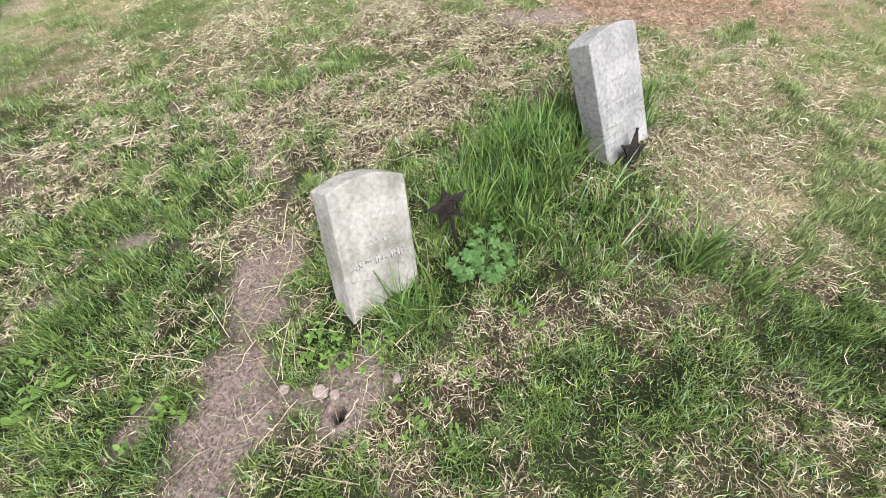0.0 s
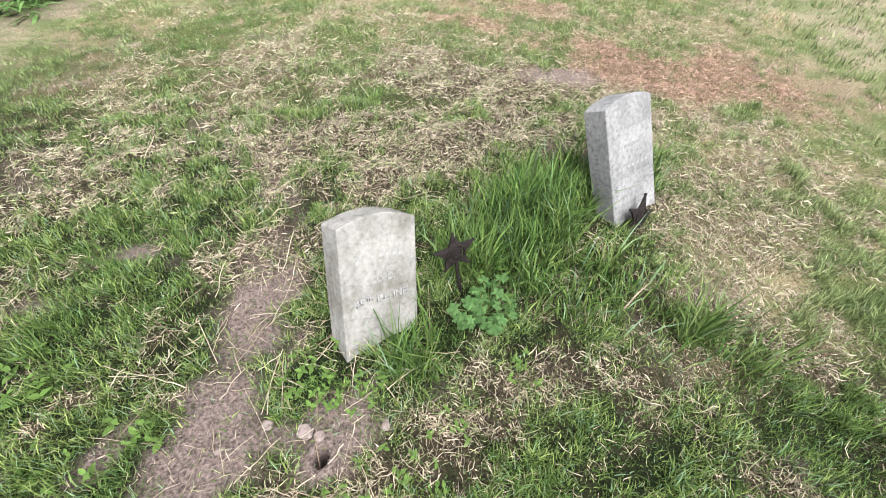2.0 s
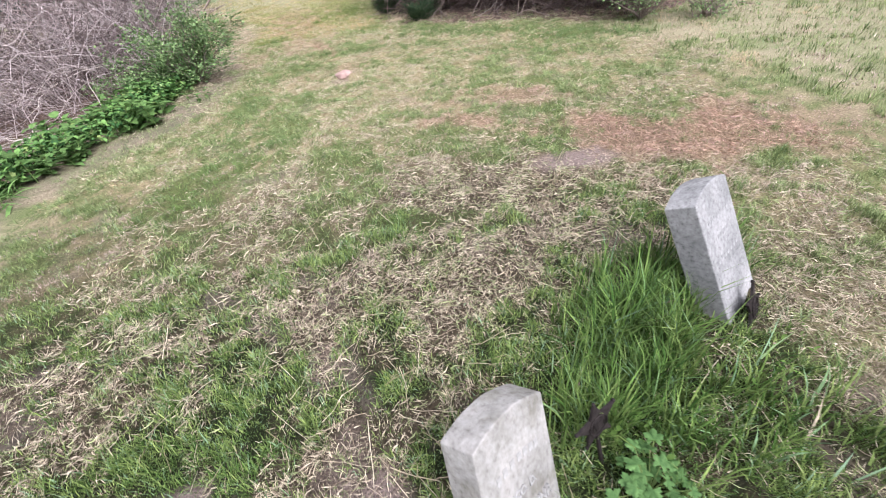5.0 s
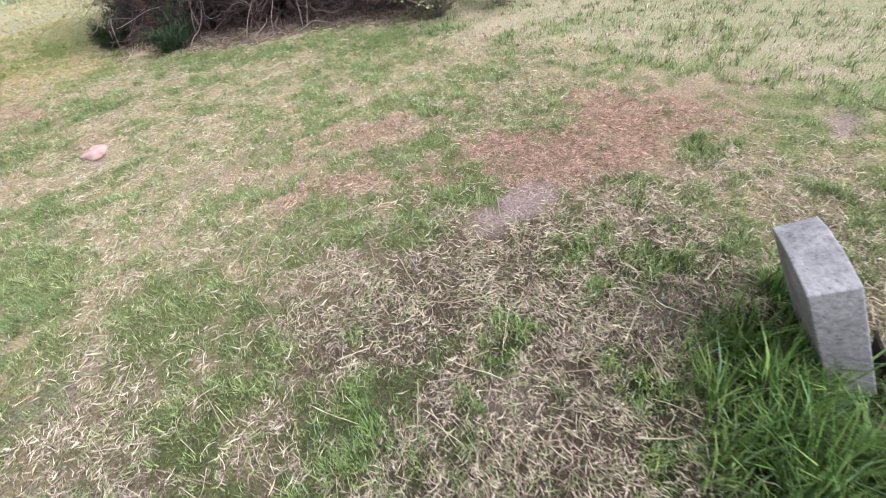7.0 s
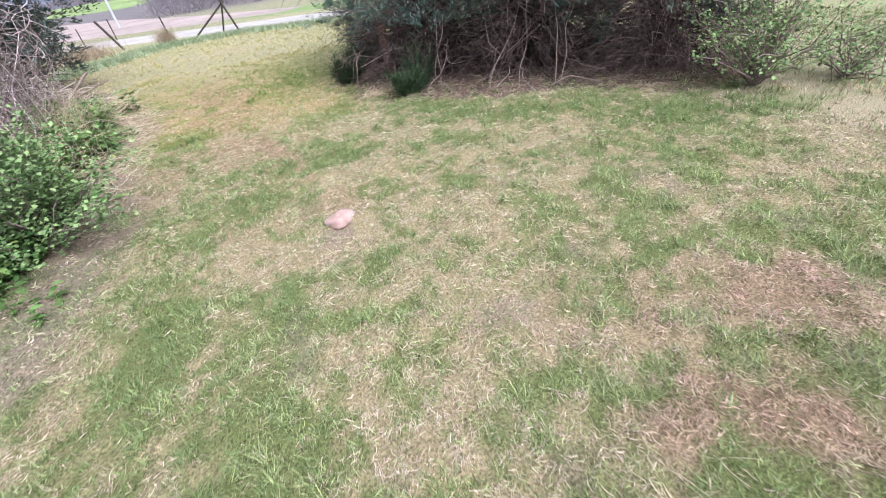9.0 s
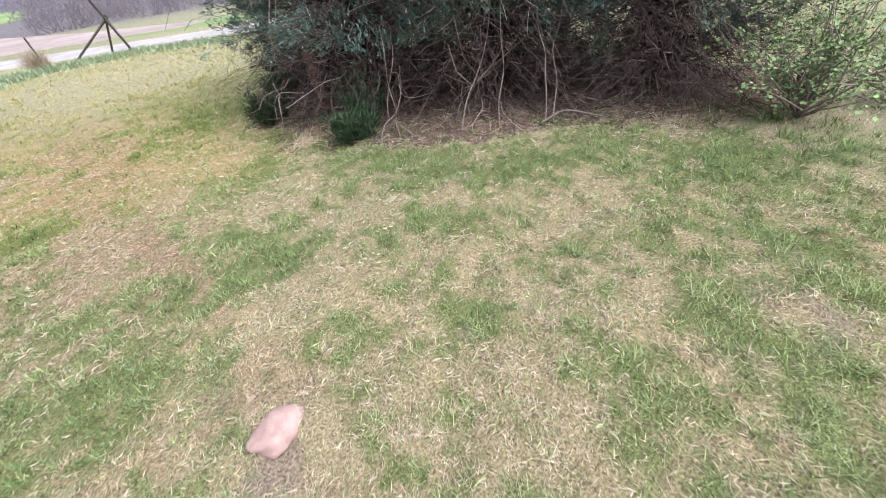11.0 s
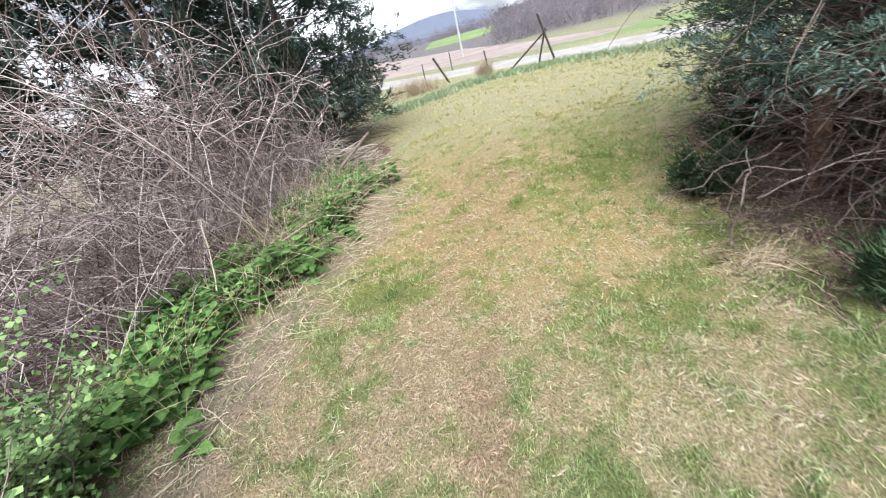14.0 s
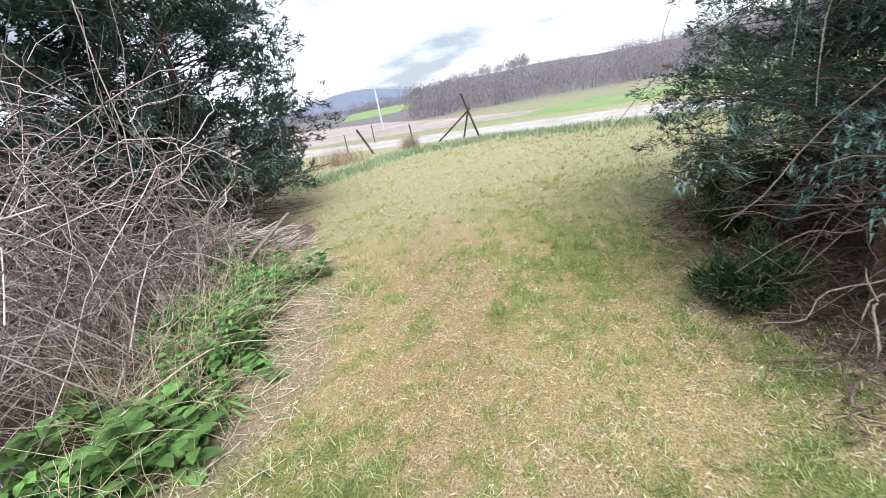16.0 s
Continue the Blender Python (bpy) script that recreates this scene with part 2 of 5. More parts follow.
# ---- the turf: where it is green, dead or bare, with cedar shade painted in ----
# x, y, half-length, half-width, turn in degrees, amount
BARE = [(-0.75, 0.80, 0.30, 0.16, 85, 1.0), (-0.78, 0.45, 0.34, 0.15, 85, 1.0), (-0.58, 0.41, 0.14, 0.06, 0, 0.85), (-0.82, 0.14, 0.22, 0.12, 90, 0.9), (-0.38, 0.44, 0.16, 0.08, 10, 0.95),
        (-0.405, 0.335, 0.07, 0.07, 0, 1.0), (-0.28, 0.56, 0.08, 0.05, 45, 0.85), (1.04, 3.05, 0.26, 0.11, -10, 1.0), (-1.12, 0.38, 0.15, 0.05, 60, 0.85), (-1.42, 1.24, 0.10, 0.06, 0, 0.85),
        (-1.67, 0.95, 0.09, 0.05, 20, 0.7), (1.19, 0.96, 0.12, 0.06, -20, 0.5), (3.05, 1.95, 0.22, 0.10, 0, 0.8)]
BARE += [(-0.78, 6.52, 0.14, 0.09, 50, 0.6), (-2.75, 10.6, 1.5, 0.22, 85, 0.5), (-2.80, 9.2, 0.9, 0.2, 80, 0.5), (-1.7, 14.2, 0.25, 0.15, 0, 0.6), (-0.17, 5.15, 0.14, 0.09, 0, 0.4), (0.37, 7.15, 0.12, 0.08, 0, 0.4)]
DEAD = [(1.95, 3.15, 1.25, 0.42, -28, 1.0), (3.2, 2.85, 0.5, 0.2, -25, 0.8), (2.69, 3.45, 0.4, 0.2, -20, 0.7), (0.38, 4.24, 0.34, 0.2, -20, 0.8), (1.16, 4.6, 0.3, 0.2, 0, 0.8), (1.1, 4.5, 0.8, 0.35, -20, 0.5),
        (-0.62, 7.0, 0.35, 0.2, 0, 0.45), (-1.1, 8.05, 0.3, 0.14, 20, 0.5), (-1.0, 8.5, 0.65, 0.14, 106, 0.75), (-2.2, 8.4, 0.45, 0.25, 80, 0.4), (-1.85, 13.0, 4.5, 0.5, 97, 0.45), (-2.2, 9.0, 1.2, 0.4, 80, 0.3), (-2.0, 18.0, 3.0, 1.5, 60, 0.5)]
STRAW = [(-0.84, 1.20, 0.30, 0.15, 20, 0.8), (-0.38, 2.08, 0.70, 0.28, 8, 0.6), (0.26, 2.80, 0.9, 0.55, -40, 1.0), (0.75, 2.15, 0.5, 0.25, -30, 0.8), (-1.15, 3.7, 0.4, 0.25, 60, 0.7), (0.37, 0.56, 0.28, 0.16, 10, 0.95),
         (1.25, 0.80, 0.66, 0.085, -38, 1.0), (1.55, 1.63, 0.7, 0.35, -20, 0.6), (-1.32, 3.15, 0.5, 0.25, 0, 0.5), (-1.93, 2.14, 0.4, 0.2, 0, 0.5), (-0.15, 2.3, 0.6, 0.4, 20, 0.45), (0.95, 0.30, 0.25, 0.06, -30, 0.5)]
STRAW += [(-0.8, 6.1, 0.9, 0.4, 80, 0.7), (-0.2, 5.2, 0.8, 0.4, 0, 0.6), (1.0, 7.3, 0.9, 0.4, 0, 0.6), (-1.2, 10.0, 1.1, 0.35, 80, 0.6), (0.3, 6.3, 0.8, 0.4, 0, 0.45), (4.5, 6.0, 2.0, 1.0, 0, 0.8), (-0.36, 8.37, 0.2, 0.16, 0, 0.7), (0.35, 8.1, 0.6, 0.25, -20, 0.6), (-0.3, 7.3, 0.7, 0.3, 10, 0.6)]
LUSH_AND_SHADED = [(0.48, 1.44, 0.55, 0.24, 42, 1.0), (0.30, 1.02, 0.2, 0.14, 40, 0.8), (1.15, 1.72, 0.14, 0.1, 30, 0.9), (-0.06, 0.72, 0.20, 0.12, 40, 0.9), (0.62, 1.0, 0.4, 0.2, 0, 0.6), (1.18, 0.66, 0.45, 0.12, -38, 0.55), (0.70, 0.36, 0.3, 0.16, 0, 0.4),
        (1.35, 0.38, 0.4, 0.22, 0, 0.6), (0.25, 0.20, 0.3, 0.13, 0, 0.4), (-1.40, 1.28, 0.38, 0.2, 25, 0.55), (-1.50, 0.70, 0.36, 0.14, 60, 0.6), (-1.04, 0.34, 0.16, 0.06, 70, 0.7), (-0.46, 0.59, 0.1, 0.08, 60, 0.8), (-1.15, 1.0, 0.2, 0.14, 60, 0.6), (-0.2, 0.62, 0.12, 0.06, 35, 0.7)]
# (2.9, 6.5) and (1.8, 7.6): the cedars' shade on the grass, painted as dark green
LUSH_AND_SHADED += [(-0.42, 2.67, 0.3, 0.2, 0, 0.55), (-0.5, 3.5, 0.22, 0.15, 0, 0.5), (-0.4, 7.9, 1.0, 0.22, -10, 0.6), (0.45, 7.6, 0.8, 0.25, -30, 0.5), (1.7, 6.2, 1.0, 0.3, -30, 0.6), (-1.2, 5.85, 0.45, 0.2, 80, 0.5), (-1.5, 7.2, 0.5, 0.25, 40, 0.6), (0.19, 5.1, 0.16, 0.13, 0, 0.8), (-0.55, 5.96, 0.15, 0.1, 0, 0.8),
         (0.46, 6.64, 0.3, 0.18, 0, 0.6), (0.7, 5.1, 0.3, 0.2, 0, 0.5), (2.9, 6.5, 0.9, 0.4, -30, 0.8), (-1.9, 5.8, 0.7, 0.25, 80, 0.7), (-1.7, 4.9, 0.7, 0.35, 80, 0.6), (-1.95, 3.9, 0.6, 0.35, 70, 0.75), (-1.5, 4.4, 0.5, 0.25, 70, 0.6), (1.8, 7.6, 0.9, 0.4, -20, 0.6)]
LUSH_AND_SHADED += [(-2.02, 9.72, 0.34, 0.2, 20, 0.95), (-1.24, 11.2, 0.8, 0.14, 75, 0.7), (-0.52, 8.45, 0.5, 0.10, 118, 0.6), (0.1, 9.4, 0.9, 0.3, -35, 0.45), (-0.3, 12.6, 1.6, 0.4, 80, 0.4), (0.9, 8.3, 0.6, 0.25, -20, 0.6), (-2.1, 10.3, 0.3, 0.14, 70, 0.5), (0.6, 9.0, 0.9, 0.3, -40, 0.5)]


def spots(rows, x, y, rough):
    m = np.zeros_like(x)
    for cx, cy, a, b, turn, amount in rows:
        near = (np.abs(x - cx) < 2 * max(a, b)) & (np.abs(y - cy) < 2 * max(a, b))
        c, s = math.cos(radians(turn)), math.sin(radians(turn))
        dx, dy = x - cx, y - cy
        d = np.hypot((dx * c + dy * s) / a, (dy * c - dx * s) / b)
        m = np.where(near, np.maximum(m, amount * step(1.45, 0.55, d + rough)), m)
    return m


EDGE_Y = np.array([-2.0, 3.0, 4.2, 4.9, 5.7, 6.6, 7.4, 8.4, 9.2, 10.7, 12.0, 13.2, 14.6, 19.0, 26.0])
EDGE_X = np.array([-5.4, -4.6, -4.0, -3.6, -3.1, -2.95, -2.8, -3.0, -3.15, -3.2, -3.3, -3.8, -4.6, -5.6, -7.5])


def border(y):
    """How far left the mown grass reaches."""
    return np.interp(y, EDGE_Y, EDGE_X)


def fields(x, y):
    n1, n2, n3, n4 = fbm(x, y, 0.9, 3), fbm(x, y, 3.2, 11), fbm(x, y, 9.0, 23), fbm(x, y, 24.0, 29, 2)
    rough = 1.5 * (n2 - 0.5) + 1.1 * (n3 - 0.5)
    bare, dead = spots(BARE, x, y, rough), spots(DEAD, x, y, rough)
    # lush also carries the patches that paint the cedars' shade
    straw, lush = spots(STRAW, x, y, rough), spots(LUSH_AND_SHADED, x, y, rough)
    strip = step(0.5, 0.12, np.abs(x - border(y) - 0.28) + 0.5 * (n2 - 0.5)) * 0.6 * step(2, 5, y)
    bare = np.maximum(bare, strip)
    small = step(0.66, 0.80, fbm(x, y, 3.4, 41) + 0.25 * (n3 - 0.5)) * 0.35 * (1 - lush)
    bare = np.maximum(bare, small * step(9.0, 6.0, y))
    far = step(12, 17, y)
    green = np.clip(0.52 + 0.10 * step(2.4, 1.4, y) + 0.8 * (n1 - 0.5) + 1.7 * (n2 - 0.5) + 1.9 * (n3 - 0.5) + 1.3 * (n4 - 0.5) + 0.65 * lush + 0.22 * step(10, 12, y) * step(-1.2, 0.0, x) - 0.20 * step(9.0, 11.0, y) * step(1.0, -0.6, x) - 0.45 * straw - 0.65 * dead - 0.10 * far, 0.06, 0.94)
    return green, bare, dead, straw, lush


def lerp(a, b, t):
    return np.asarray(a) + (np.asarray(b) - np.asarray(a)) * np.asarray(t)[..., None]


def lerp1(a, b, t):
    return a + (b - a) * t


def height(x, y):
    """The lie of the land: level graveyard, hills beyond the road."""
    d = np.hypot(x + 1, y - 8.5)
    az = np.degrees(np.arctan2(-(x + 1), y - 8.5))
    near = step(16, 6, d)
    level = np.ones_like(x)
    for fx, fy in ((-0.28, 0.78), (0.62, 1.5), (0.12, 0.92), (-0.40, 0.33)):
        level = level * step(0.15, 0.45, np.hypot(x - fx, y - fy))
    near = near * step(4.4, 2.9, np.abs(x + 0.2)) * step(13.8, 11.4, y) * step(-1.6, -0.5, y)
    z = near * (0.035 * (fbm(x, y, 1.6, 51) - 0.5) + 0.085 * (fbm(x, y, 7.0, 61) - 0.5) * step(11, 8, y) * level + 0.02 * (fbm(x, y, 6.5, 62) - 0.5) + 0.010 * (table_noise(x * 26, y * 26, 71) - 0.5))
    right = step(9, 1, az) * step(-150, -110, az)
    z = z + step(45, 240, d) * (3.5 + 5.5 * right + 2.2 * (fbm(x, y, 0.012, 81) - 0.5) * 2)
    z = z + step(420, 800, d) * (36 * np.exp(-((az - 16) / 10) ** 2) + 6 + 8 * right)
    z = z - 0.05 * np.exp(-((x + 0.7) ** 2 + (y - 6.7) ** 2) / 0.35)
    z = z - 0.085 * np.exp(-(((x + 0.05) / 0.14) ** 2 + ((y - 0.80) / 0.15) ** 2))
    hole = np.hypot((x + 0.405) / 0.024, (y - 0.335) / 0.030)
    z = z - 0.13 * step(1.15, 0.55, hole) + 0.012 * np.exp(-((hole - 1.6) ** 2) * 3)
    return z


def pale_turf(x, y):
    """Where the sward is thinner and drier, away from the two stones; its colours are also lightened for haze."""
    return np.clip(np.maximum(0.5 * step(2.0, 3.2, y) + 0.5 * step(3.0, 4.6, y), step(0.75, 1.5, x - 0.3 * (y - 1)) * step(0.3, 1.0, y)), 0, 1)


def turf_colour(x, y):
    green, bare, dead, straw, lush = fields(x, y)
    open_land = np.maximum(np.maximum(step(3.4, 5.5, np.abs(x)), step(12.5, 17, y)), step(-0.7, -2.0, y))
    green = lerp1(green, 0.5 + 0.5 * (fbm(x, y, 0.35, 207, 2) - 0.5), open_land)
    # Near the stones almost black: shade between the blades put into the ground colour.
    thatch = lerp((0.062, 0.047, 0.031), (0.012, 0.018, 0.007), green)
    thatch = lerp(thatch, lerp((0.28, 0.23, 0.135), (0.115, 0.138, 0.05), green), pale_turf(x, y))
    thatch = lerp(thatch, lerp((0.33, 0.245, 0.12), (0.16, 0.175, 0.05), green), step(8.5, 10.5, y) * step(1.2, -0.6, x))
    # Under straw the dark gaps between strands are painted into the ground.
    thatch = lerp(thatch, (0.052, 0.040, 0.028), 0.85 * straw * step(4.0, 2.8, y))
    thatch = lerp(thatch, (0.19, 0.125, 0.088), dead * 0.7)
    c = lerp(thatch, (0.205, 0.158, 0.140), bare)
    d = np.hypot(x + 1, y - 8.5)
    mown = lerp((0.34, 0.265, 0.14), (0.20, 0.205, 0.08), np.clip(green + 0.05, 0, 1))
    c = lerp(c, mown, step(4.5, 8, d) * step(11, 13.5, y))
    open_turf = lerp((0.32, 0.275, 0.185), (0.175, 0.205, 0.09), green)
    open_turf = lerp(open_turf, lerp((0.19, 0.16, 0.10), (0.10, 0.13, 0.05), green), step(2.2, 0.2, y))
    outside = np.maximum(np.maximum(step(2.6, 4.2, np.abs(x)), step(12, 16, y)), step(0.3, -0.9, y))
    c = lerp(c, open_turf, outside * (1 - bare))
    rough_edge = step(0.35, -0.3, x - border(y)) * step(3, 5, y) * step(22, 16, y)
    c = lerp(c, (0.20, 0.16, 0.12), rough_edge * 0.7)
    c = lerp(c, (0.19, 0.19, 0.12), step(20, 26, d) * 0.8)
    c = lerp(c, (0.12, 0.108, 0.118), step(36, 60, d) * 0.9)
    # Beyond 300 m: distance haze put into the ground colour as blue-grey.
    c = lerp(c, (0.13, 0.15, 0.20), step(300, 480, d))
    return c


def axis_steps(lo, hi, fine, grow, limit):
    core = list(np.arange(lo, hi, fine))
    out, s, v = [], fine, hi
    while v < limit:
        out.append(v)
        s *= grow
        v += s
    back, s, v = [], fine, lo
    while v > -limit:
        s *= grow
        v -= s
        back.append(v)
    return np.array(back[::-1] + core + out + [limit])


gx, gy = axis_steps(-3.2, 2.8, 0.048, 1.14, 1500), axis_steps(-0.6, 11.5, 0.052, 1.14, 1500)
gx = np.unique(np.concatenate([gx, np.arange(-0.46, -0.35, 0.006)]))
gy = np.unique(np.concatenate([gy, np.arange(0.275, 0.395, 0.006)]))
X, Y = np.meshgrid(gx, gy)
gi = np.arange(X.size).reshape(X.shape)
gf = np.stack([gi[:-1, :-1], gi[:-1, 1:], gi[1:, 1:], gi[1:, :-1]], -1).reshape(-1, 4)
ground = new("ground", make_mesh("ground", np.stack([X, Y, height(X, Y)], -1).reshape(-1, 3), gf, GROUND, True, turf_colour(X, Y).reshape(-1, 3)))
tagged(ground, "patchy mown turf with straw thatch and bare soil", "ground", kind="structure")


# ---- far land: road, field, pasture ----
def ribbon(name, line, widths, material, lift, label, category):
    line, w = np.array(line, float), np.array(widths, float)
    t = np.linspace(0, len(line) - 1, 60)
    cx, cy = np.interp(t, range(len(line)), line[:, 0]), np.interp(t, range(len(line)), line[:, 1])
    cw = np.interp(t, range(len(line)), w)
    dx, dy = np.gradient(cx), np.gradient(cy)
    n = np.hypot(dx, dy)
    rows = []
    for s in np.linspace(-0.5, 0.5, 7):
        px, py = cx - dy / n * cw * s, cy + dx / n * cw * s
        rows.append(np.stack([px, py, height(px, py) + lift * (1.0 if abs(s) < 0.45 else -1.0)], -1))
    v = np.stack(rows, 1)
    i = np.arange(v.shape[0] * 7).reshape(-1, 7)
    f = np.stack([i[:-1, :-1], i[1:, :-1], i[1:, 1:], i[:-1, 1:]], -1).reshape(-1, 4)
    ob = new(name, make_mesh(name, v.reshape(-1, 3), f[:, ::-1], material, True))
    return tagged(ob, label, category, kind="structure")


ribbon("road", [(-70, 66), (-28, 45), (-10.2, 32.8), (-2.4, 28.6), (2.6, 25.6), (6.6, 23.4), (14, 19.5), (40, 8)], [5, 5, 4.6, 4.0, 4.6, 5.2, 6, 6], ROAD, 0.05, "pale gravel country road beyond the fence", "road")
ribbon("field", [(-60, 92), (-26, 62), (-8, 44), (2, 34.5)], [52, 36, 13, 4], FIELD, 0.03, "bare pinkish ploughed field across the road", "field")
ribbon("pasture", [(-2, 36), (5, 33.5), (13, 33), (40, 26)], [3, 8, 12, 16], PASTURE, 0.02, "bright green strip of pasture", "pasture")
ribbon("pasture_far", [(-42, 142), (-30, 145), (-21, 147)], [70, 84, 60], PASTURE, 0.1, "green pasture on the far slope", "pasture")

# ---- gravestones ----
def gravestone(at, heading, lean, side, w, t, h, rise, label, marble_kind):
    stone = tagged(new("gravestone"), label, "gravestone", group="leaning veteran gravestones")
    stone.matrix_world = pose(*at) @ pose(0, 0, 0, 0, 0, heading) @ pose(0, 0, 0, -lean, side, 0)
    bm = bmesh.new()
    n = 18
    prof = [(0, -0.22), (w, -0.22)] + [(w * (1 - i / n), h + rise * (1 - (2 * i / n - 1) ** 2)) for i in range(n + 1)]
    front = [bm.verts.new((x, 0, z)) for x, z in prof]
    back = [bm.verts.new((x, t, z)) for x, z in prof]
    bm.faces.new(front)
    bm.faces.new(back[::-1])
    for i in range(len(prof)):
        j = (i + 1) % len(prof)
        bm.faces.new((front[j], front[i], back[i], back[j]))
    bmesh.ops.recalc_face_normals(bm, faces=bm.faces)
    sharp = [e for e in bm.edges if len(e.link_faces) == 2 and e.calc_face_angle(0) > 0.5]
    bmesh.ops.bevel(bm, geom=sharp, offset=0.006, segments=3, affect="EDGES", profile=0.6)
    for v in bm.verts:
        k = noise.noise(v.co * 14) * 0.0025
        v.co += Vector((k, 0, k))
    return stone, part("slab", from_bm("slab", bm, marble_kind), stone)


def raised_text(parent, words, x, z, size, depth, label):
    cu = bpy.data.curves.new("letters", "FONT")
    cu.body, cu.size, cu.extrude, cu.align_x = words, size, depth, "CENTER"
    cu.bevel_depth, cu.offset = 0.0008, 0.0004
    tmp = bpy.data.objects.new("letters", cu)
    me = bpy.data.meshes.new_from_object(tmp)
    bpy.data.objects.remove(tmp)
    me.materials.clear()
    me.materials.append(STONE_LETTER)
    return part("inscription", me, parent, label, pose(x, -0.0005, z, 90, 0, 0))


def raised_bar(parent, name, x0, x1, z, high, depth, label="", material=STONE_LETTER):
    bm = bmesh.new()
    bmesh.ops.create_cube(bm, size=1)
    for v in bm.verts:
        v.co = Vector((v.co.x * (x1 - x0), v.co.y * depth * 2, v.co.z * high))
    bmesh.ops.bevel(bm, geom=list(bm.edges), offset=min(depth, high) * 0.4, segments=2, affect="EDGES")
    return part(name, from_bm(name, bm, material), parent, label, pose((x0 + x1) / 2, 0, z))


S1, slab_1 = gravestone((-0.362, 0.677, 0), 34, 24.8, 17.5, 0.337, 0.125, 0.517, 0.035, "small leaning grey marble gravestone with worn raised lettering in turf", STONE)
for i, x in enumerate((0.075, 0.105, 0.14, 0.175, 0.205, 0.235, 0.262)):
    raised_bar(slab_1, "worn_letter", x - 0.011, x + 0.009, 0.375 + 0.022 * math.sin((x - 0.03) / 0.28 * math.pi), 0.026, 0.0016)
raised_text(slab_1, "CO. D.", 0.175, 0.285, 0.036, 0.004, "worn raised company line")
raised_text(slab_1, "45", 0.065, 0.205, 0.044, 0.009, "raised regiment number")
raised_text(slab_1, "TH", 0.110, 0.220, 0.024, 0.008, "small raised ordinal letters")
raised_text(slab_1, "ILL. INF.", 0.214, 0.205, 0.042, 0.009, "raised regiment line")
sh = np.linspace(0, 1, 24)
shield = np.stack([0.025 + 0.287 * sh, np.full(24, -0.0005), 0.165 - 0.045 * np.sin(sh * math.pi) + 0.016 * np.abs(np.sin(sh * 2 * math.pi))], -1)
part("shield_edge", tube_mesh("shield_edge", shield[None], np.full((1, 24), 0.0028), STONE, 6), slab_1, "rim of the sunken shield")
S2, slab_2 = gravestone((0.906, 1.382, 0), 32.3, 28.3, 0.6, 0.33, 0.128, 0.585, 0.035, "leaning white-speckled marble gravestone with illegible worn face in tall grass", STONE_PALE)
for z, xs in ((0.47, (0.07, 0.10, 0.13, 0.165, 0.20, 0.235, 0.265)), (0.38, (0.12, 0.15, 0.185, 0.215)), (0.29, (0.07, 0.105, 0.14, 0.17, 0.205, 0.24, 0.27))):
    for x in xs:
        raised_bar(slab_2, "worn_letter", x - 0.011, x + 0.009, z, 0.028, 0.0008, "", STONE_PALE)


# ---- star-shaped grave markers ----
def star_marker(m, size, stem, label):
    marker = tagged(new("star_grave_marker"), label, "grave marker", group="star grave markers")
    marker.matrix_world = m
    bm = bmesh.new()
    pts = []
    for i in range(10):
        a, r = math.pi / 2 + i * math.pi / 5, size * (1.0 if i % 2 == 0 else 0.47)
        pts.append((r * math.cos(a), r * math.sin(a)))
    f1 = [bm.verts.new((x, -0.005, stem + z)) for x, z in pts]
    f2 = [bm.verts.new((x, 0.005, stem + z)) for x, z in pts]
    c1, c2 = bm.verts.new((0, -0.011, stem)), bm.verts.new((0, 0.008, stem))
    for i in range(10):
        j = (i + 1) % 10
        bm.faces.new((f1[j], f1[i], f2[i], f2[j]))
        bm.faces.new((c1, f1[i], f1[j]))
        bm.faces.new((c2, f2[j], f2[i]))
    bmesh.ops.recalc_face_normals(bm, faces=bm.faces)
    star = part("star", from_bm("star", bm, IRON), marker)
    a = np.linspace(0, 2 * math.pi, 33)
    for r, th in ((0.42, 0.003), (0.27, 0.0025)):
        ring = np.stack([size * r * np.cos(a), np.full(33, -0.0105), stem + size * r * np.sin(a)], -1)
        part("ring", tube_mesh("ring", ring[None], np.full((1, 33), th), IRON, 5), star)
    for i in range(5):
        b = math.pi / 2 + i * 2 * math.pi / 5
        knob = bmesh.new()
        bmesh.ops.create_icosphere(knob, subdivisions=2, radius=size * 0.07)
        part("knob", from_bm("knob", knob, IRON, True), star, "", pose(size * 1.0 * math.cos(b), 0, stem + size * 1.0 * math.sin(b)))
    for k in range(3):
        bm = bmesh.new()
        bmesh.ops.create_cube(bm, size=1)
        for v in bm.verts:
            v.co = Vector((v.co.x * size * (0.42 - 0.06 * k), v.co.y * 0.006, v.co.z * size * 0.07))
        part("emblem_bar", from_bm("emblem_bar", bm, IRON), star, "", pose(0, -0.011, stem + size * (0.12 - 0.12 * k)))
    post = np.stack([np.zeros(5), np.full(5, 0.004), np.linspace(-0.1, stem - size * 0.4, 5)], -1)
    part("stem", tube_mesh("stem", post[None], np.full((1, 5), 0.008), IRON, 6), marker)
    return marker


star_marker(pose(0.092, 1.0, 0, -12, -4, 24), 0.094, 0.22, "dark bronze five-pointed star marker on a stem in grass")
star_marker(pose(1.02, 1.385, 0, -24, 24, 28), 0.115, 0.055, "dark bronze star marker sunk and tilted against the gravestone")


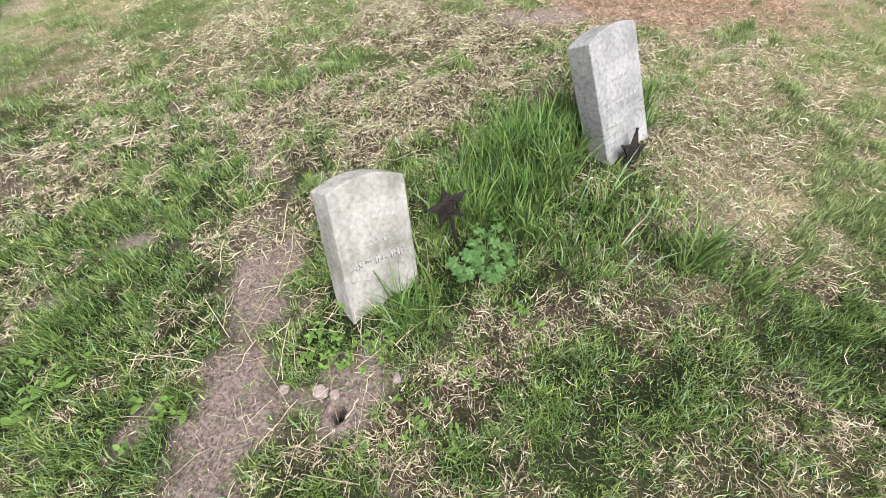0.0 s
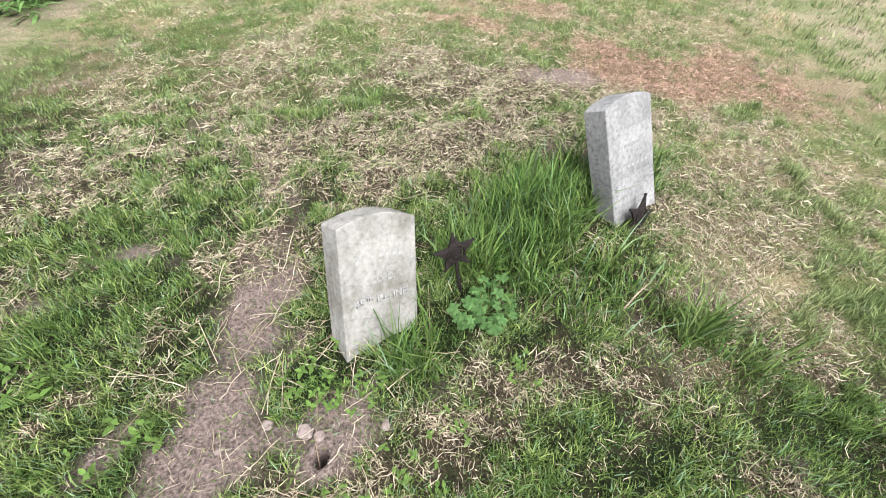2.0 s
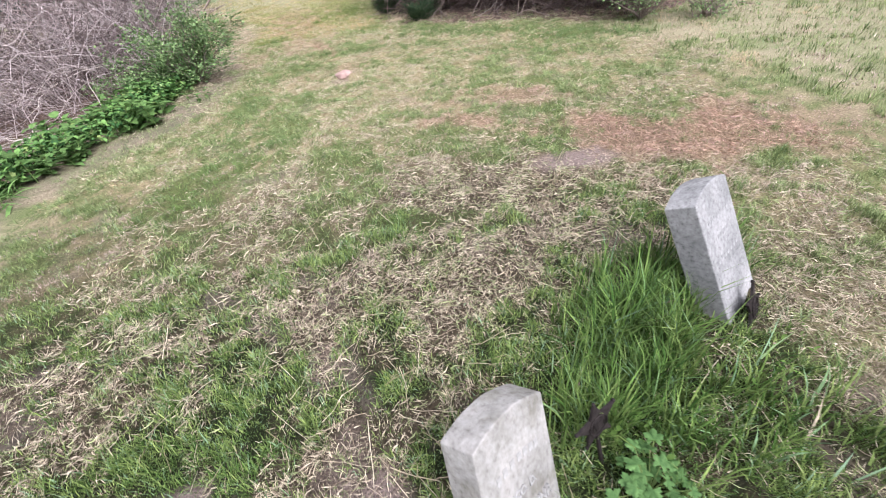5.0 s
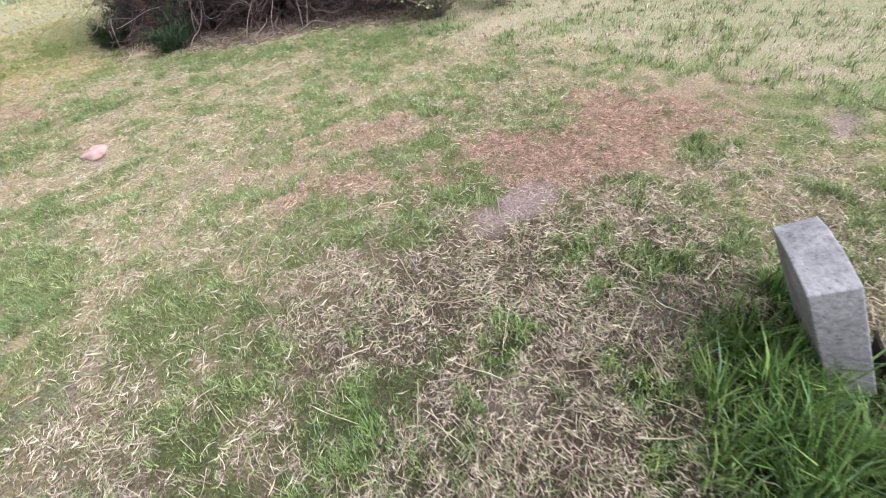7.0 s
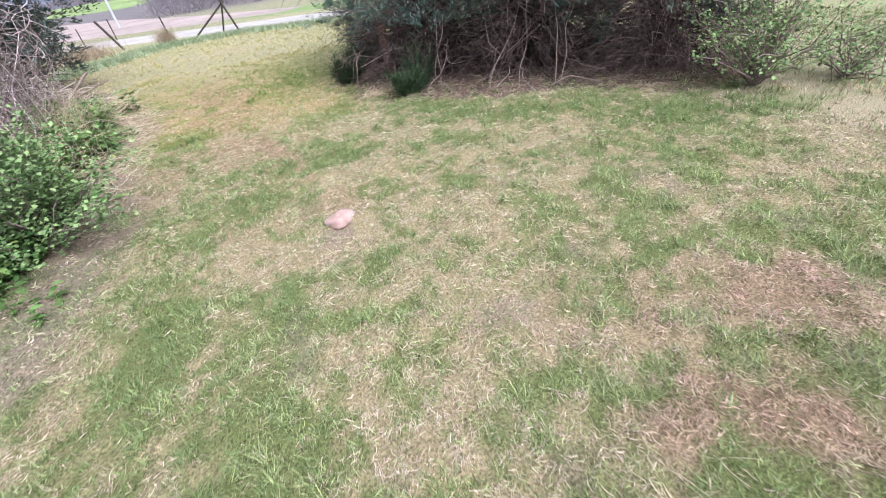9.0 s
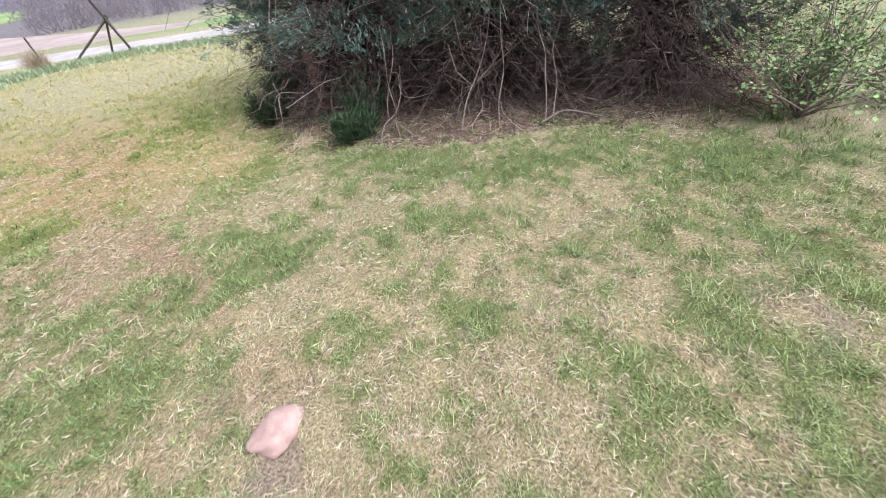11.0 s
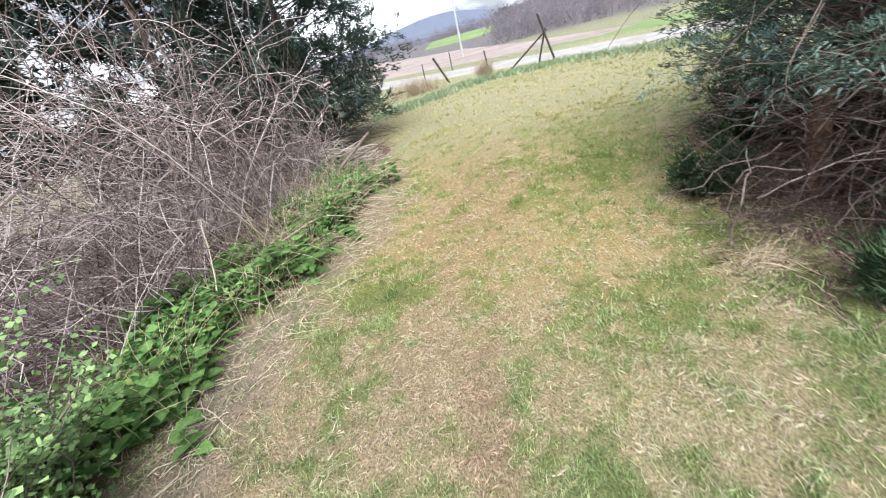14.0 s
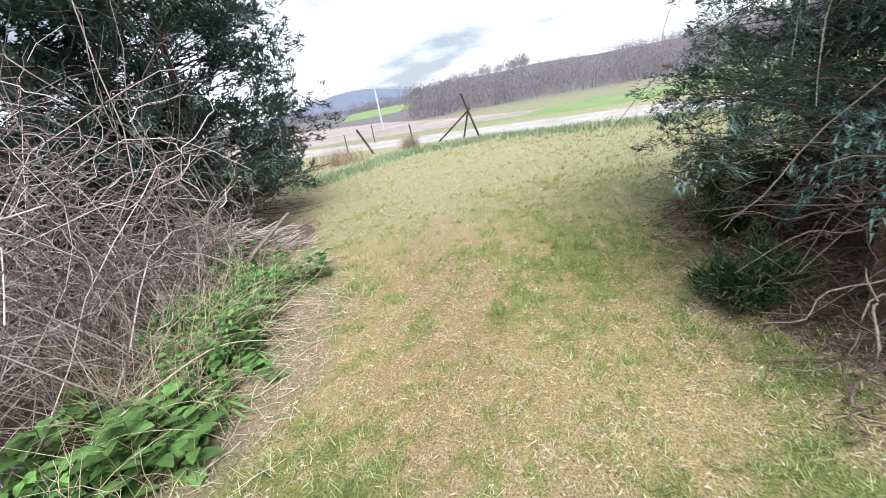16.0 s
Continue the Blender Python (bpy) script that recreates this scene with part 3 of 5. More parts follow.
# ---- stones and clods ----
def lump(name, at, size, material, label, category, seed, turn=0, flat=0.65):
    bm = bmesh.new()
    bmesh.ops.create_icosphere(bm, subdivisions=3, radius=1)
    for v in bm.verts:
        k = 1 + 0.28 * noise.noise(v.co * 1.3 + Vector((seed, 0, 0))) + 0.10 * noise.noise(v.co * 4 + Vector((0, seed, 0)))
        v.co = Vector((v.co.x * size[0], v.co.y * size[1], v.co.z * size[2] * flat)) * k
    ob = new(name, from_bm(name, bm, material, True))
    ob.matrix_world = pose(*at, 0, 0, turn)
    return tagged(ob, label, category)


lump("fieldstone", (-0.69, 6.68, -0.025), (0.13, 0.09, 0.085), PINK_ROCK, "half-buried pale pink fieldstone in thin turf", "stone", 3, 30)
for at, s, k in (((-0.60, 0.44, 0.012), (0.017, 0.02, 0.018), 5), ((-0.47, 0.415, 0.012), (0.028, 0.024, 0.02), 8), ((-0.42, 0.40, 0.008), (0.018, 0.02, 0.016), 9), ((-0.74, 0.36, 0.006), (0.015, 0.012, 0.012), 12), ((-0.2, 0.43, 0.008), (0.02, 0.015, 0.015), 14)):
    lump("soil_clod", at, s, CLOD, "dry greyish clod of soil beside a burrow hole", "clod", k, k * 20)

CRUMB = tint_mat("soil_crumb", 80.0, 0.7, 1.3, 0.95)
cb = np.random.RandomState(3)
cx, cy = -1.4 + 1.5 * cb.rand(16000), 0.05 + 1.15 * cb.rand(16000)
cm = (fields(cx, cy)[1] > 0.35 + 0.4 * cb.rand(16000)) & (np.hypot(cx + 0.405, cy - 0.335) > 0.04)
cx, cy = cx[cm], cy[cm]
cn = len(cx)
cr_ = 0.002 + 0.007 * cb.rand(cn) ** 3
cv, cf = spikes(np.stack([cx, cy, height(cx, cy) - 0.001], -1), cb.randn(cn, 3) * 0.3 + [0, 0, 1], cr_ * 1.3, cr_)
tagged(new("soil_crumbs", make_mesh("soil_crumbs", cv, cf, CRUMB, False, np.repeat(lerp((0.12, 0.093, 0.082), (0.34, 0.275, 0.245), cb.rand(cn)), 4, 0))), "dry pinkish soil crumbs on bare ground", "soil", kind="stuff")


# ---- grass ----
def blades(n, box, tall, wide, keep, lean=0.55, seed=1, lush_only=False, short=False):
    r = np.random.RandomState(seed)
    x0, x1, y0, y1 = box
    g = n // 9 + 1
    tx, ty, tuft = x0 + r.rand(g) * (x1 - x0), y0 + r.rand(g) * (y1 - y0), r.randint(0, g, n)
    off = r.randn(n, 2) * 0.017 * (1 + wide * 60)
    x, y = tx[tuft] + off[:, 0], ty[tuft] + off[:, 1]
    shade = r.rand(g)[tuft]
    green, bare, dead, straw, lush = fields(x, y)
    ok = r.rand(n) > np.clip(bare * 0.93, 0, 0.96)
    ok &= x > border(y) - 0.5
    ok &= keep(x, y)
    ok &= ~((fbm(x, y, 11.0, 77, 2) < 0.44) & (r.rand(n) < 0.34 * step(4.4, 3.2, y)) & (lush < 0.5))
    if lush_only:
        ok &= r.rand(n) < lush
    x, y, green, dead, lush, bare, straw, off, shade = (a[ok] for a in (x, y, green, dead, lush, bare, straw, off, shade))
    n = len(x)
    hump = step(0.30, 0.70, fbm(x, y, 11.0, 77, 2))
    h = tall * (0.55 + 0.7 * r.rand(n)) * (0.75 + 0.5 * green) * (1 - 0.35 * bare) * (0.5 + 0.95 * hump)
    sharp = step(4.0, 2.4, y)
    is_green = 0.3 * shade + 0.7 * r.rand(n) < (np.clip(lerp1(0.20, 0.12, sharp) + lerp1(0.70, 0.92, sharp) * green, 0.08, 0.96) if not lush_only else 0.97)
    h = np.where(is_green, h, h * 0.8)
    ln = np.where(is_green, lean, lean * 2.2) * (0.4 + 1.1 * r.rand(n))
    ang = np.arctan2(off[:, 1], off[:, 0]) + r.randn(n) * 0.9
    d = np.stack([np.cos(ang), np.sin(ang)], -1)
    s = np.stack([-np.sin(ang + r.randn(n) * 0.6), np.cos(ang + r.randn(n) * 0.6)], -1) * (wide * (0.6 + 0.8 * r.rand(n)))[:, None] * 0.5
    z0 = height(x, y) - 0.004
    up = h / np.sqrt(1 + ln**2)
    base = np.stack([x, y], -1)
    mid = base + d * (ln * up * 0.38)[:, None]
    tip = base + d * (ln * up)[:, None]
    v = np.empty((n, 5, 3))
    v[:, 0, :2], v[:, 1, :2] = base - s, base + s
    v[:, 2, :2], v[:, 3, :2] = mid - s * 0.85, mid + s * 0.85
    v[:, 4, :2] = tip
    v[:, 0, 2] = v[:, 1, 2] = z0
    v[:, 2, 2] = v[:, 3, 2] = z0 + up * 0.62
    v[:, 4, 2] = z0 + up * np.where(ln > 1.2, 0.7, 1.0)
    k = np.clip(0.45 * shade + 0.55 * r.rand(n), 0, 1)
    cg = lerp((0.022, 0.060, 0.010), (0.42, 0.52, 0.17), k**2.0)
    cool = (r.rand(n) < 0.10) * (0.4 + 0.6 * r.rand(n))
    cg = lerp(cg, (0.27, 0.40, 0.25), cool)
    cg = lerp(cg, lerp((0.010, 0.038, 0.009), (0.18, 0.33, 0.075), r.rand(n) ** 2.0), np.clip(lush, 0, 1) * 0.62)
    cg = lerp(cg, lerp((0.025, 0.052, 0.020), (0.27, 0.35, 0.15), r.rand(n) ** 1.5), 0.6 * lush * step(3.5, 5.0, y) * step(11.0, 9.5, y))
    cs = lerp((0.10, 0.074, 0.052), (0.76, 0.65, 0.47), r.rand(n) ** 1.5)
    cs = lerp(cs, lerp((0.25, 0.145, 0.105), (0.66, 0.44, 0.33), r.rand(n)), dead * 0.85)
    pink = step(2.0, 2.8, y) * step(5.8, 4.6, y)
    cs = lerp(cs, cs * np.array([1.03, 0.99, 1.16]), pink)
    dry = pale_turf(x, y) * (1 - lush)
    cg = lerp(cg, lerp((0.075, 0.112, 0.034), (0.48, 0.53, 0.27), k**1.5), 0.66 * dry * (0.45 + 1.1 * fbm(x, y, 5.0, 205, 2)))
    hue = fbm(x, y, 1.4, 201, 2) + 0.5 * (fbm(x, y, 6.0, 203, 2) - 0.5)
    cs = lerp(cs, lerp((0.24, 0.165, 0.08), (0.78, 0.60, 0.33), r.rand(n)), 0.75 * step(0.52, 0.68, hue) * step(2.0, 3.5, y) * (1 - dead))
    cs = lerp(cs, lerp((0.20, 0.135, 0.11), (0.70, 0.53, 0.45), r.rand(n)), 0.65 * step(0.46, 0.32, hue) * step(1.2, 2.4, y) * (1 - dead))
    cs = lerp(cs, (0.44, 0.365, 0.25), 0.42 * step(3.5, 5.0, y) * (1 - dead))
    near_straw = straw * step(4.0, 2.8, y) * step(1.2, 1.8, y)
    cs = lerp(cs, cs * 0.72, near_straw)
    tan = step(8.5, 11, y) * step(0.6, -1.2, x) * 0.75
    cs = lerp(cs, lerp((0.26, 0.195, 0.12), (0.66, 0.53, 0.34), r.rand(n)), tan)
    cg = lerp(cg, lerp((0.20, 0.19, 0.085), (0.48, 0.45, 0.24), r.rand(n)), 0.75 * step(12.5, 16, y))
    c = np.where(is_green[:, None], cg, cs)
    warm = step(8.5, 11, y) * step(1.5, -1.0, x)
    c = lerp(c, c * np.array([1.05, 1.0, 0.84]), warm)
    # Farther blades brightened a little: a pale haze put into their colour.
    c = c * (1 + 0.05 * step(3.8, 5.5, y))[:, None]
    if short:
        v = v[:, [0, 1, 4]]
        return v.reshape(-1, 3), np.arange(n * 3).reshape(-1, 3), np.repeat(c, 3, 0)
    i = np.arange(n)[:, None] * 5
    f = np.concatenate([i + [0, 1, 3], i + [0, 3, 2], i + [2, 3, 4]])
    return v.reshape(-1, 3), f, np.repeat(c, 5, 0)


def out_of_stones(x, y):
    m = np.ones(len(x), bool)
    for ob, w, t in ((S1, 0.337, 0.125), (S2, 0.33, 0.128)):
        inv = np.array(ob.matrix_world.inverted())
        lx = inv[0, 0] * x + inv[0, 1] * y + inv[0, 3]
        ly = inv[1, 0] * x + inv[1, 1] * y + inv[1, 3]
        m &= ~((lx > -0.01) & (lx < w + 0.01) & (ly > -0.01) & (ly < t + 0.02))
    return m


def grass_stuff(name, label, *args, **kw):
    v, f, c = blades(*args, **kw)
    return tagged(new(name, make_mesh(name, v, f, BLADE, False, c)), label, "grass", kind="stuff")


def anywhere(x, y):
    return np.ones(len(x), bool)


grass_stuff("mown_grass", "short mixed green and straw mown grass", 165000, (-2.2, 2.4, -0.4, 2.6), 0.046, 0.0029, out_of_stones, lean=0.75, seed=1)
grass_stuff("thatch", "matted short straw and green thatch", 420000, (-3.4, 3.4, -0.45, 4.6), 0.040, 0.0028, out_of_stones, lean=1.05, seed=11, short=True)
grass_stuff("thatch", "matted short straw and green thatch", 330000, (-3.5, 3.6, 4.4, 9.4), 0.048, 0.0036, anywhere, lean=1.3, seed=12, short=True)
grass_stuff("mown_grass", "thin trampled green and straw grass", 46000, (-3.2, 3.4, 2.5, 9.0), 0.046, 0.0030, anywhere, lean=0.8, seed=2)
grass_stuff("thatch", "short yellow-green mown path turf", 190000, (-3.8, 2.4, 9.2, 16), 0.055, 0.0052, anywhere, lean=1.3, seed=13, short=True)
grass_stuff("mown_grass", "short grass at the edges of the plot", 90000, (3.3, 8.5, 0.5, 10), 0.06, 0.0075, anywhere, seed=4, short=True)
grass_stuff("mown_grass", "short tan and green grass towards the road", 70000, (-6.0, 7.5, 15, 25), 0.06, 0.014, anywhere, lean=0.8, seed=14, short=True)
grass_stuff("tall_grass", "lush unmown green grass tuft between the gravestones", 17000, (-0.2, 1.4, 0.6, 2.1), 0.17, 0.0056, lambda x, y: out_of_stones(x, y) & ~((x > -0.02) & (x < 0.3) & (y < 1.07)), lean=0.6, seed=5, lush_only=True)


def straw_mat(n, box, long, wide, keep, seed, label, bias=1.0):
    """Bent dry clippings lying in loose mats where the sward is thin."""
    r = np.random.RandomState(seed)
    x0, x1, y0, y1 = box
    g = n // 16 + 1
    tx, ty, head, pile = x0 + r.rand(g) * (x1 - x0), y0 + r.rand(g) * (y1 - y0), r.rand(g) * 6.283, r.rand(g)
    k = r.randint(0, g, n)
    x, y = tx[k] + r.randn(n) * 0.035, ty[k] + r.randn(n) * 0.035
    green, bare, dead, straw, lush = fields(x, y)
    ok = (r.rand(n) < bias * np.clip(1.15 - 1.15 * green + 0.5 * straw, 0.05, 1)) & (r.rand(n) > bare * 0.75) & (r.rand(n) > lush) & keep(x, y) & (x > border(y))
    x, y, k, dead = x[ok], y[ok], k[ok], dead[ok]
    n = len(x)
    a = head[k] + r.randn(n) * 0.9
    d = np.stack([np.cos(a), np.sin(a)], -1)
    side = np.stack([-d[:, 1], d[:, 0]], -1) * (wide * (0.5 + 0.7 * r.rand(n)))[:, None] * 0.5
    ln = long * (0.4 + 0.9 * r.rand(n))
    bend = d + np.stack([-d[:, 1], d[:, 0]], -1) * (r.randn(n) * 0.5)[:, None]
    p0 = np.stack([x, y], -1)
    p1 = p0 + d * (ln * 0.5)[:, None]
    p2 = p1 + bend * (ln * 0.5)[:, None]
    lift = 0.006 + 0.022 * pile[k] * r.rand(n)
    v = np.empty((n, 5, 3))
    v[:, 0, :2], v[:, 1, :2], v[:, 2, :2], v[:, 3, :2], v[:, 4, :2] = p0 - side * 0.6, p0 + side * 0.6, p1 + side, p1 - side, p2
    v[..., 2] = height(v[..., 0], v[..., 1]) + lift[:, None] + np.stack([0 * x, 0 * x, 0.010 * r.rand(n), 0.010 * r.rand(n), 0.004 + 0.012 * r.randn(n) ** 2], -1)
    c = lerp((0.14, 0.105, 0.075), (0.82, 0.71, 0.54), 0.35 * pile[k] + 0.65 * r.rand(n) ** 1.5)
    c = lerp(c, (0.46, 0.385, 0.27), 0.45 * step(3.5, 5.0, y))
    c = np.where((r.rand(n) < 0.3)[:, None], lerp((0.09, 0.13, 0.045), (0.48, 0.53, 0.27), r.rand(n)), c)
    c = lerp(c, lerp((0.20, 0.12, 0.085), (0.62, 0.42, 0.31), r.rand(n)), dead * 0.85)
    i = np.arange(n)[:, None] * 5
    f = np.concatenate([i + [0, 1, 2], i + [0, 2, 3], i + [3, 2, 4]])
    tagged(new("straw_mat", make_mesh("straw_mat", v.reshape(-1, 3), f, BLADE, False, np.repeat(c, 5, 0))), label, "straw", kind="stuff")


straw_mat(150000, (-2.4, 2.8, -0.4, 4.4), 0.05, 0.0018, out_of_stones, 21, "loose pale dry grass clippings matted on the turf", 0.8)
straw_mat(100000, (-3.2, 3.4, 4.2, 9.6), 0.045, 0.0022, anywhere, 22, "loose pale dry grass clippings matted on the turf")
straw_mat(45000, (-3.2, 1.5, 9.4, 13.0), 0.04, 0.003, anywhere, 23, "loose dry grass clippings on the mown path", 0.6)

# ---- cedars ----
def cedar(at, tall, radius, n_sprig, sprig, skirt, seed, label, n_limb=110, n_dead=260, n_stem=9, olive=0.25, face=None, lop=1.0, taper=1.5, fat=0.085, light=1.0):
    """A red cedar: trunk, limbs, dead lower twigs and a crown of sprigs. skirt: the height at which the green begins."""
    global rng
    rng = np.random.RandomState(seed)
    tree = tagged(new("cedar_tree"), label, "tree", group="red cedars")
    tree.matrix_world = pose(*at)
    n = 10
    z = np.linspace(-0.1, tall * 0.97, n)
    trunk = np.stack([0.05 * np.sin(z * 1.3 + seed), 0.05 * np.cos(z * 1.1 + seed), z], -1)
    part("trunk", tube_mesh("trunk", trunk[None], np.linspace(0.11, 0.015, n)[None], BARK, 7), tree, "shaggy grey-brown trunk")
    zb = skirt * 0.6 + (tall - skirt * 0.6) * rng.rand(n_limb) ** 1.15
    az = rng.rand(n_limb) * 6.283
    frac = np.clip((zb - skirt) / (tall - skirt), 0, 1)
    reach = radius * (1 - frac**taper) * (0.72 + 0.4 * rng.rand(n_limb)) * lop + 0.12
    s = np.linspace(0, 1, 8)
    out = np.stack([np.cos(az), np.sin(az)], -1)
    paths = np.empty((n_limb, 8, 3))
    paths[..., :2] = out[:, None] * (reach[:, None] * s[None])[..., None]
    rise = reach * (0.12 + 0.35 * rng.rand(n_limb))
    paths[..., 2] = zb[:, None] + rise[:, None] * (s * 1.5 - 0.9 * s * s)[None]
    paths = wiggle(paths, 0.05)
    part("limbwork", tube_mesh("limbwork", paths, 0.015 * (1 - 0.85 * s)[None] * np.ones((n_limb, 1)), BARK, 4), tree, "bare grey-brown limbs")["kind"] = "stuff"
    k = rng.randint(0, n_limb, n_sprig)
    clump = rng.randint(0, 8, n_sprig)
    cr = np.random.RandomState(seed + 1)
    u_c = 0.3 + 0.7 * cr.rand(n_limb, 8)
    u = u_c[k, clump]
    i0 = np.minimum((u * 7).astype(int), 6)
    w = (u * 7 - i0)[:, None]
    p = paths[k, i0] * (1 - w) + paths[k, i0 + 1] * w
    axis = np.concatenate([np.repeat(out[:, None], 8, 1), np.full((n_limb, 8, 1), 0.15)], 2) * 0.7 + cr.randn(n_limb, 8, 3) * 0.5
    axis = axis / np.linalg.norm(axis, axis=2, keepdims=True)
    along = rng.rand(n_sprig) ** 0.8
    size = (radius * 0.24 * (0.6 + 0.7 * cr.rand(n_limb, 8)))[k, clump]
    p = p + axis[k, clump] * (along * size)[:, None] + rng.randn(n_sprig, 3) * (0.22 * size * (1.1 - along))[:, None]
    d = axis[k, clump] + rng.randn(n_sprig, 3) * 0.42
    keep = p[:, 2] > skirt * (0.75 + 0.5 * table_noise(p[:, 0] * 2.1 + 9, p[:, 1] * 2.1 + seed, 91))
    keep |= rng.rand(n_sprig) < 0.04
    keep &= p[:, 2] > 0.03
    p, d, k = p[keep], d[keep], k[keep]
    m = len(p)
    v, f = spikes(p, d, sprig * (0.7 + 0.7 * rng.rand(m)), sprig * fat * (0.7 + 0.6 * rng.rand(m)))
    tone = np.clip(0.5 * np.random.RandomState(seed + 2).rand(n_limb)[k] + 0.5 * rng.rand(m), 0, 1)
    c = lerp((0.036, 0.064, 0.058), (0.115, 0.158, 0.132), tone)
    c = c * light
    c = lerp(c, (0.10, 0.09, 0.038), (np.random.RandomState(seed + 3).rand(n_limb)[k] < olive) * 0.6 * rng.rand(m))
    part("crown", make_mesh("crown", v, f, CEDAR, False, np.repeat(c, 4, 0)), tree, "dark blue-green scaly foliage in clumps")
    if n_dead:
        az = rng.rand(n_dead) * 6.283 if face is None else radians(face) + rng.randn(n_dead) * 0.9
        zb = 0.15 + (skirt * 1.3) * rng.rand(n_dead)
        ln = radius * (0.55 + 0.5 * rng.rand(n_dead))
        st = 0.15 * rng.rand(n_dead)
        s = np.linspace(0, 1, 7)
        o = np.stack([np.cos(az), np.sin(az)], -1)
        q = np.empty((n_dead, 7, 3))
        q[..., :2] = o[:, None] * ((st + ln)[:, None] * (0.1 + 0.9 * s[None]))[..., None]
        q[..., 2] = zb[:, None] + ln[:, None] * ((0.25 * rng.randn(n_dead))[:, None] * s - (0.22 * rng.rand(n_dead))[:, None] * s * s)
        q = wiggle(q, 0.075, 2.6)
        q[..., 2] = np.maximum(q[..., 2], 0.02)
        cd = lerp((0.05, 0.036, 0.034), (0.24, 0.18, 0.165), rng.rand(n_dead) ** 2.3)
        rad = (0.004 + 0.007 * rng.rand(n_dead) ** 2)[:, None] * (1.1 - 0.8 * s)[None]
        # side shoots
        ns = n_dead * 3
        kk, j = rng.randint(0, n_dead, ns), rng.randint(2, 7, ns)
        b0 = q[kk, j]
        dd = np.concatenate([o[kk], np.zeros((ns, 1))], 1) * 0.5 + rng.randn(ns, 3) * 0.6
        s5 = np.linspace(0, 1, 7)
        q2 = b0[:, None] + dd[:, None] * (0.32 * rng.rand(ns) + 0.08)[:, None, None] * s5[None, :, None]
        q2 = wiggle(q2, 0.02, 3)
        q2[..., 2] = np.maximum(q2[..., 2], 0.012)
        cols = np.concatenate([cd, lerp((0.065, 0.048, 0.045), (0.19, 0.14, 0.125), rng.rand(ns) ** 1.8)])
        rad = np.concatenate([rad, np.full((ns, 7), 0.0028) * (1.1 - 0.7 * s)[None]])
        part("twig_tangle", tube_mesh("twig_tangle", np.concatenate([q, q2]), rad, CANE, 3, cols), tree, "tangle of bare brown dead twigs")["kind"] = "stuff"
    for i in range(n_stem):
        a = rng.rand() * 6.283 if face is None else radians(face) + rng.randn() * 0.7
        r0, r1 = radius * (0.35 + 0.45 * rng.rand()), radius * (0.25 + 0.6 * rng.rand())
        s = np.linspace(0, 1, 10)
        a2 = a + rng.randn() * 0.35
        p0, p1 = np.array([math.cos(a) * r0, math.sin(a) * r0, -0.05]), np.array([math.cos(a2) * r1, math.sin(a2) * r1, skirt * (0.9 + 0.7 * rng.rand())])
        q = p0[None] + (p1 - p0)[None] * s[:, None]
        q = wiggle(q[None], 0.15, 2.6)
        part("stem", tube_mesh("stem", q, ((0.004 + 0.005 * rng.rand()) * (1.15 - 0.6 * s))[None], DEADWOOD, 5), tree, "pale leaning bare stem")
    return tree


cedar((1.85, 10.8, 0), 4.6, 1.55, 84000, 0.05, 0.85, 21, "dark red cedar with bare brown lower twigs at the path edge", face=215, n_dead=360, n_stem=8, n_limb=210, taper=2, fat=0.13, light=1.9)
cedar((3.0, 9.9, 0), 4.4, 1.7, 56000, 0.056, 0.95, 22, "dark red cedar with leaning bare stems over leaf litter", face=240, n_dead=430, n_stem=9, n_limb=170, taper=2, fat=0.13)
cedar((4.2, 8.35, 0), 4.0, 1.4, 36000, 0.08, 0.6, 23, "dark red cedar with olive-tinged foliage", face=225, n_dead=420, n_stem=5, olive=0.5, n_limb=140, taper=2)
cedar((1.8, 12.5, 0), 4.3, 1.25, 78000, 0.048, 0.2, 24, "dense dark red cedar beside the mown path", face=190, n_dead=60, n_stem=2, n_limb=210, taper=2, fat=0.15, light=1.7)
cedar((3.5, 11.9, 0), 5.0, 1.8, 15000, 0.13, 0.4, 25, "tall dark red cedar behind the others", n_dead=60, n_stem=0, n_limb=150, taper=2)
# Two trees added at the back to block light, so the clump's inside stays dark.
cedar((2.5, 11.5, 0), 3.2, 1.2, 13000, 0.11, 0.15, 29, "low bushy red cedar added to stop light leaking between the others", n_dead=80, n_stem=0, n_limb=110, taper=2)
cedar((4.3, 9.8, 0), 3.6, 1.6, 16000, 0.12, 0.12, 30, "dark bushy red cedar added to close a bright gap in the clump", n_dead=60, n_stem=0, n_limb=130, taper=2)
cedar((-6.3, 16.0, 0), 6.8, 1.95, 66000, 0.112, 0.35, 26, "tall dark blue-green red cedar behind brambles", face=-40, n_dead=160, n_stem=2, n_limb=260, taper=3.1, olive=0.12, fat=0.14)
cedar((-6.9, 13.2, 0), 6.4, 2.0, 64000, 0.13, 0.6, 27, "tall red cedar with open foliage behind brambles", face=-30, n_dead=140, n_stem=2, n_limb=190, taper=2.2, fat=0.14)
cedar((-8.2, 10.2, 0), 5.8, 2.1, 26000, 0.16, 1.2, 28, "thin open red cedar behind the bramble thicket", face=0, n_dead=120, n_stem=2, taper=2, fat=0.17)


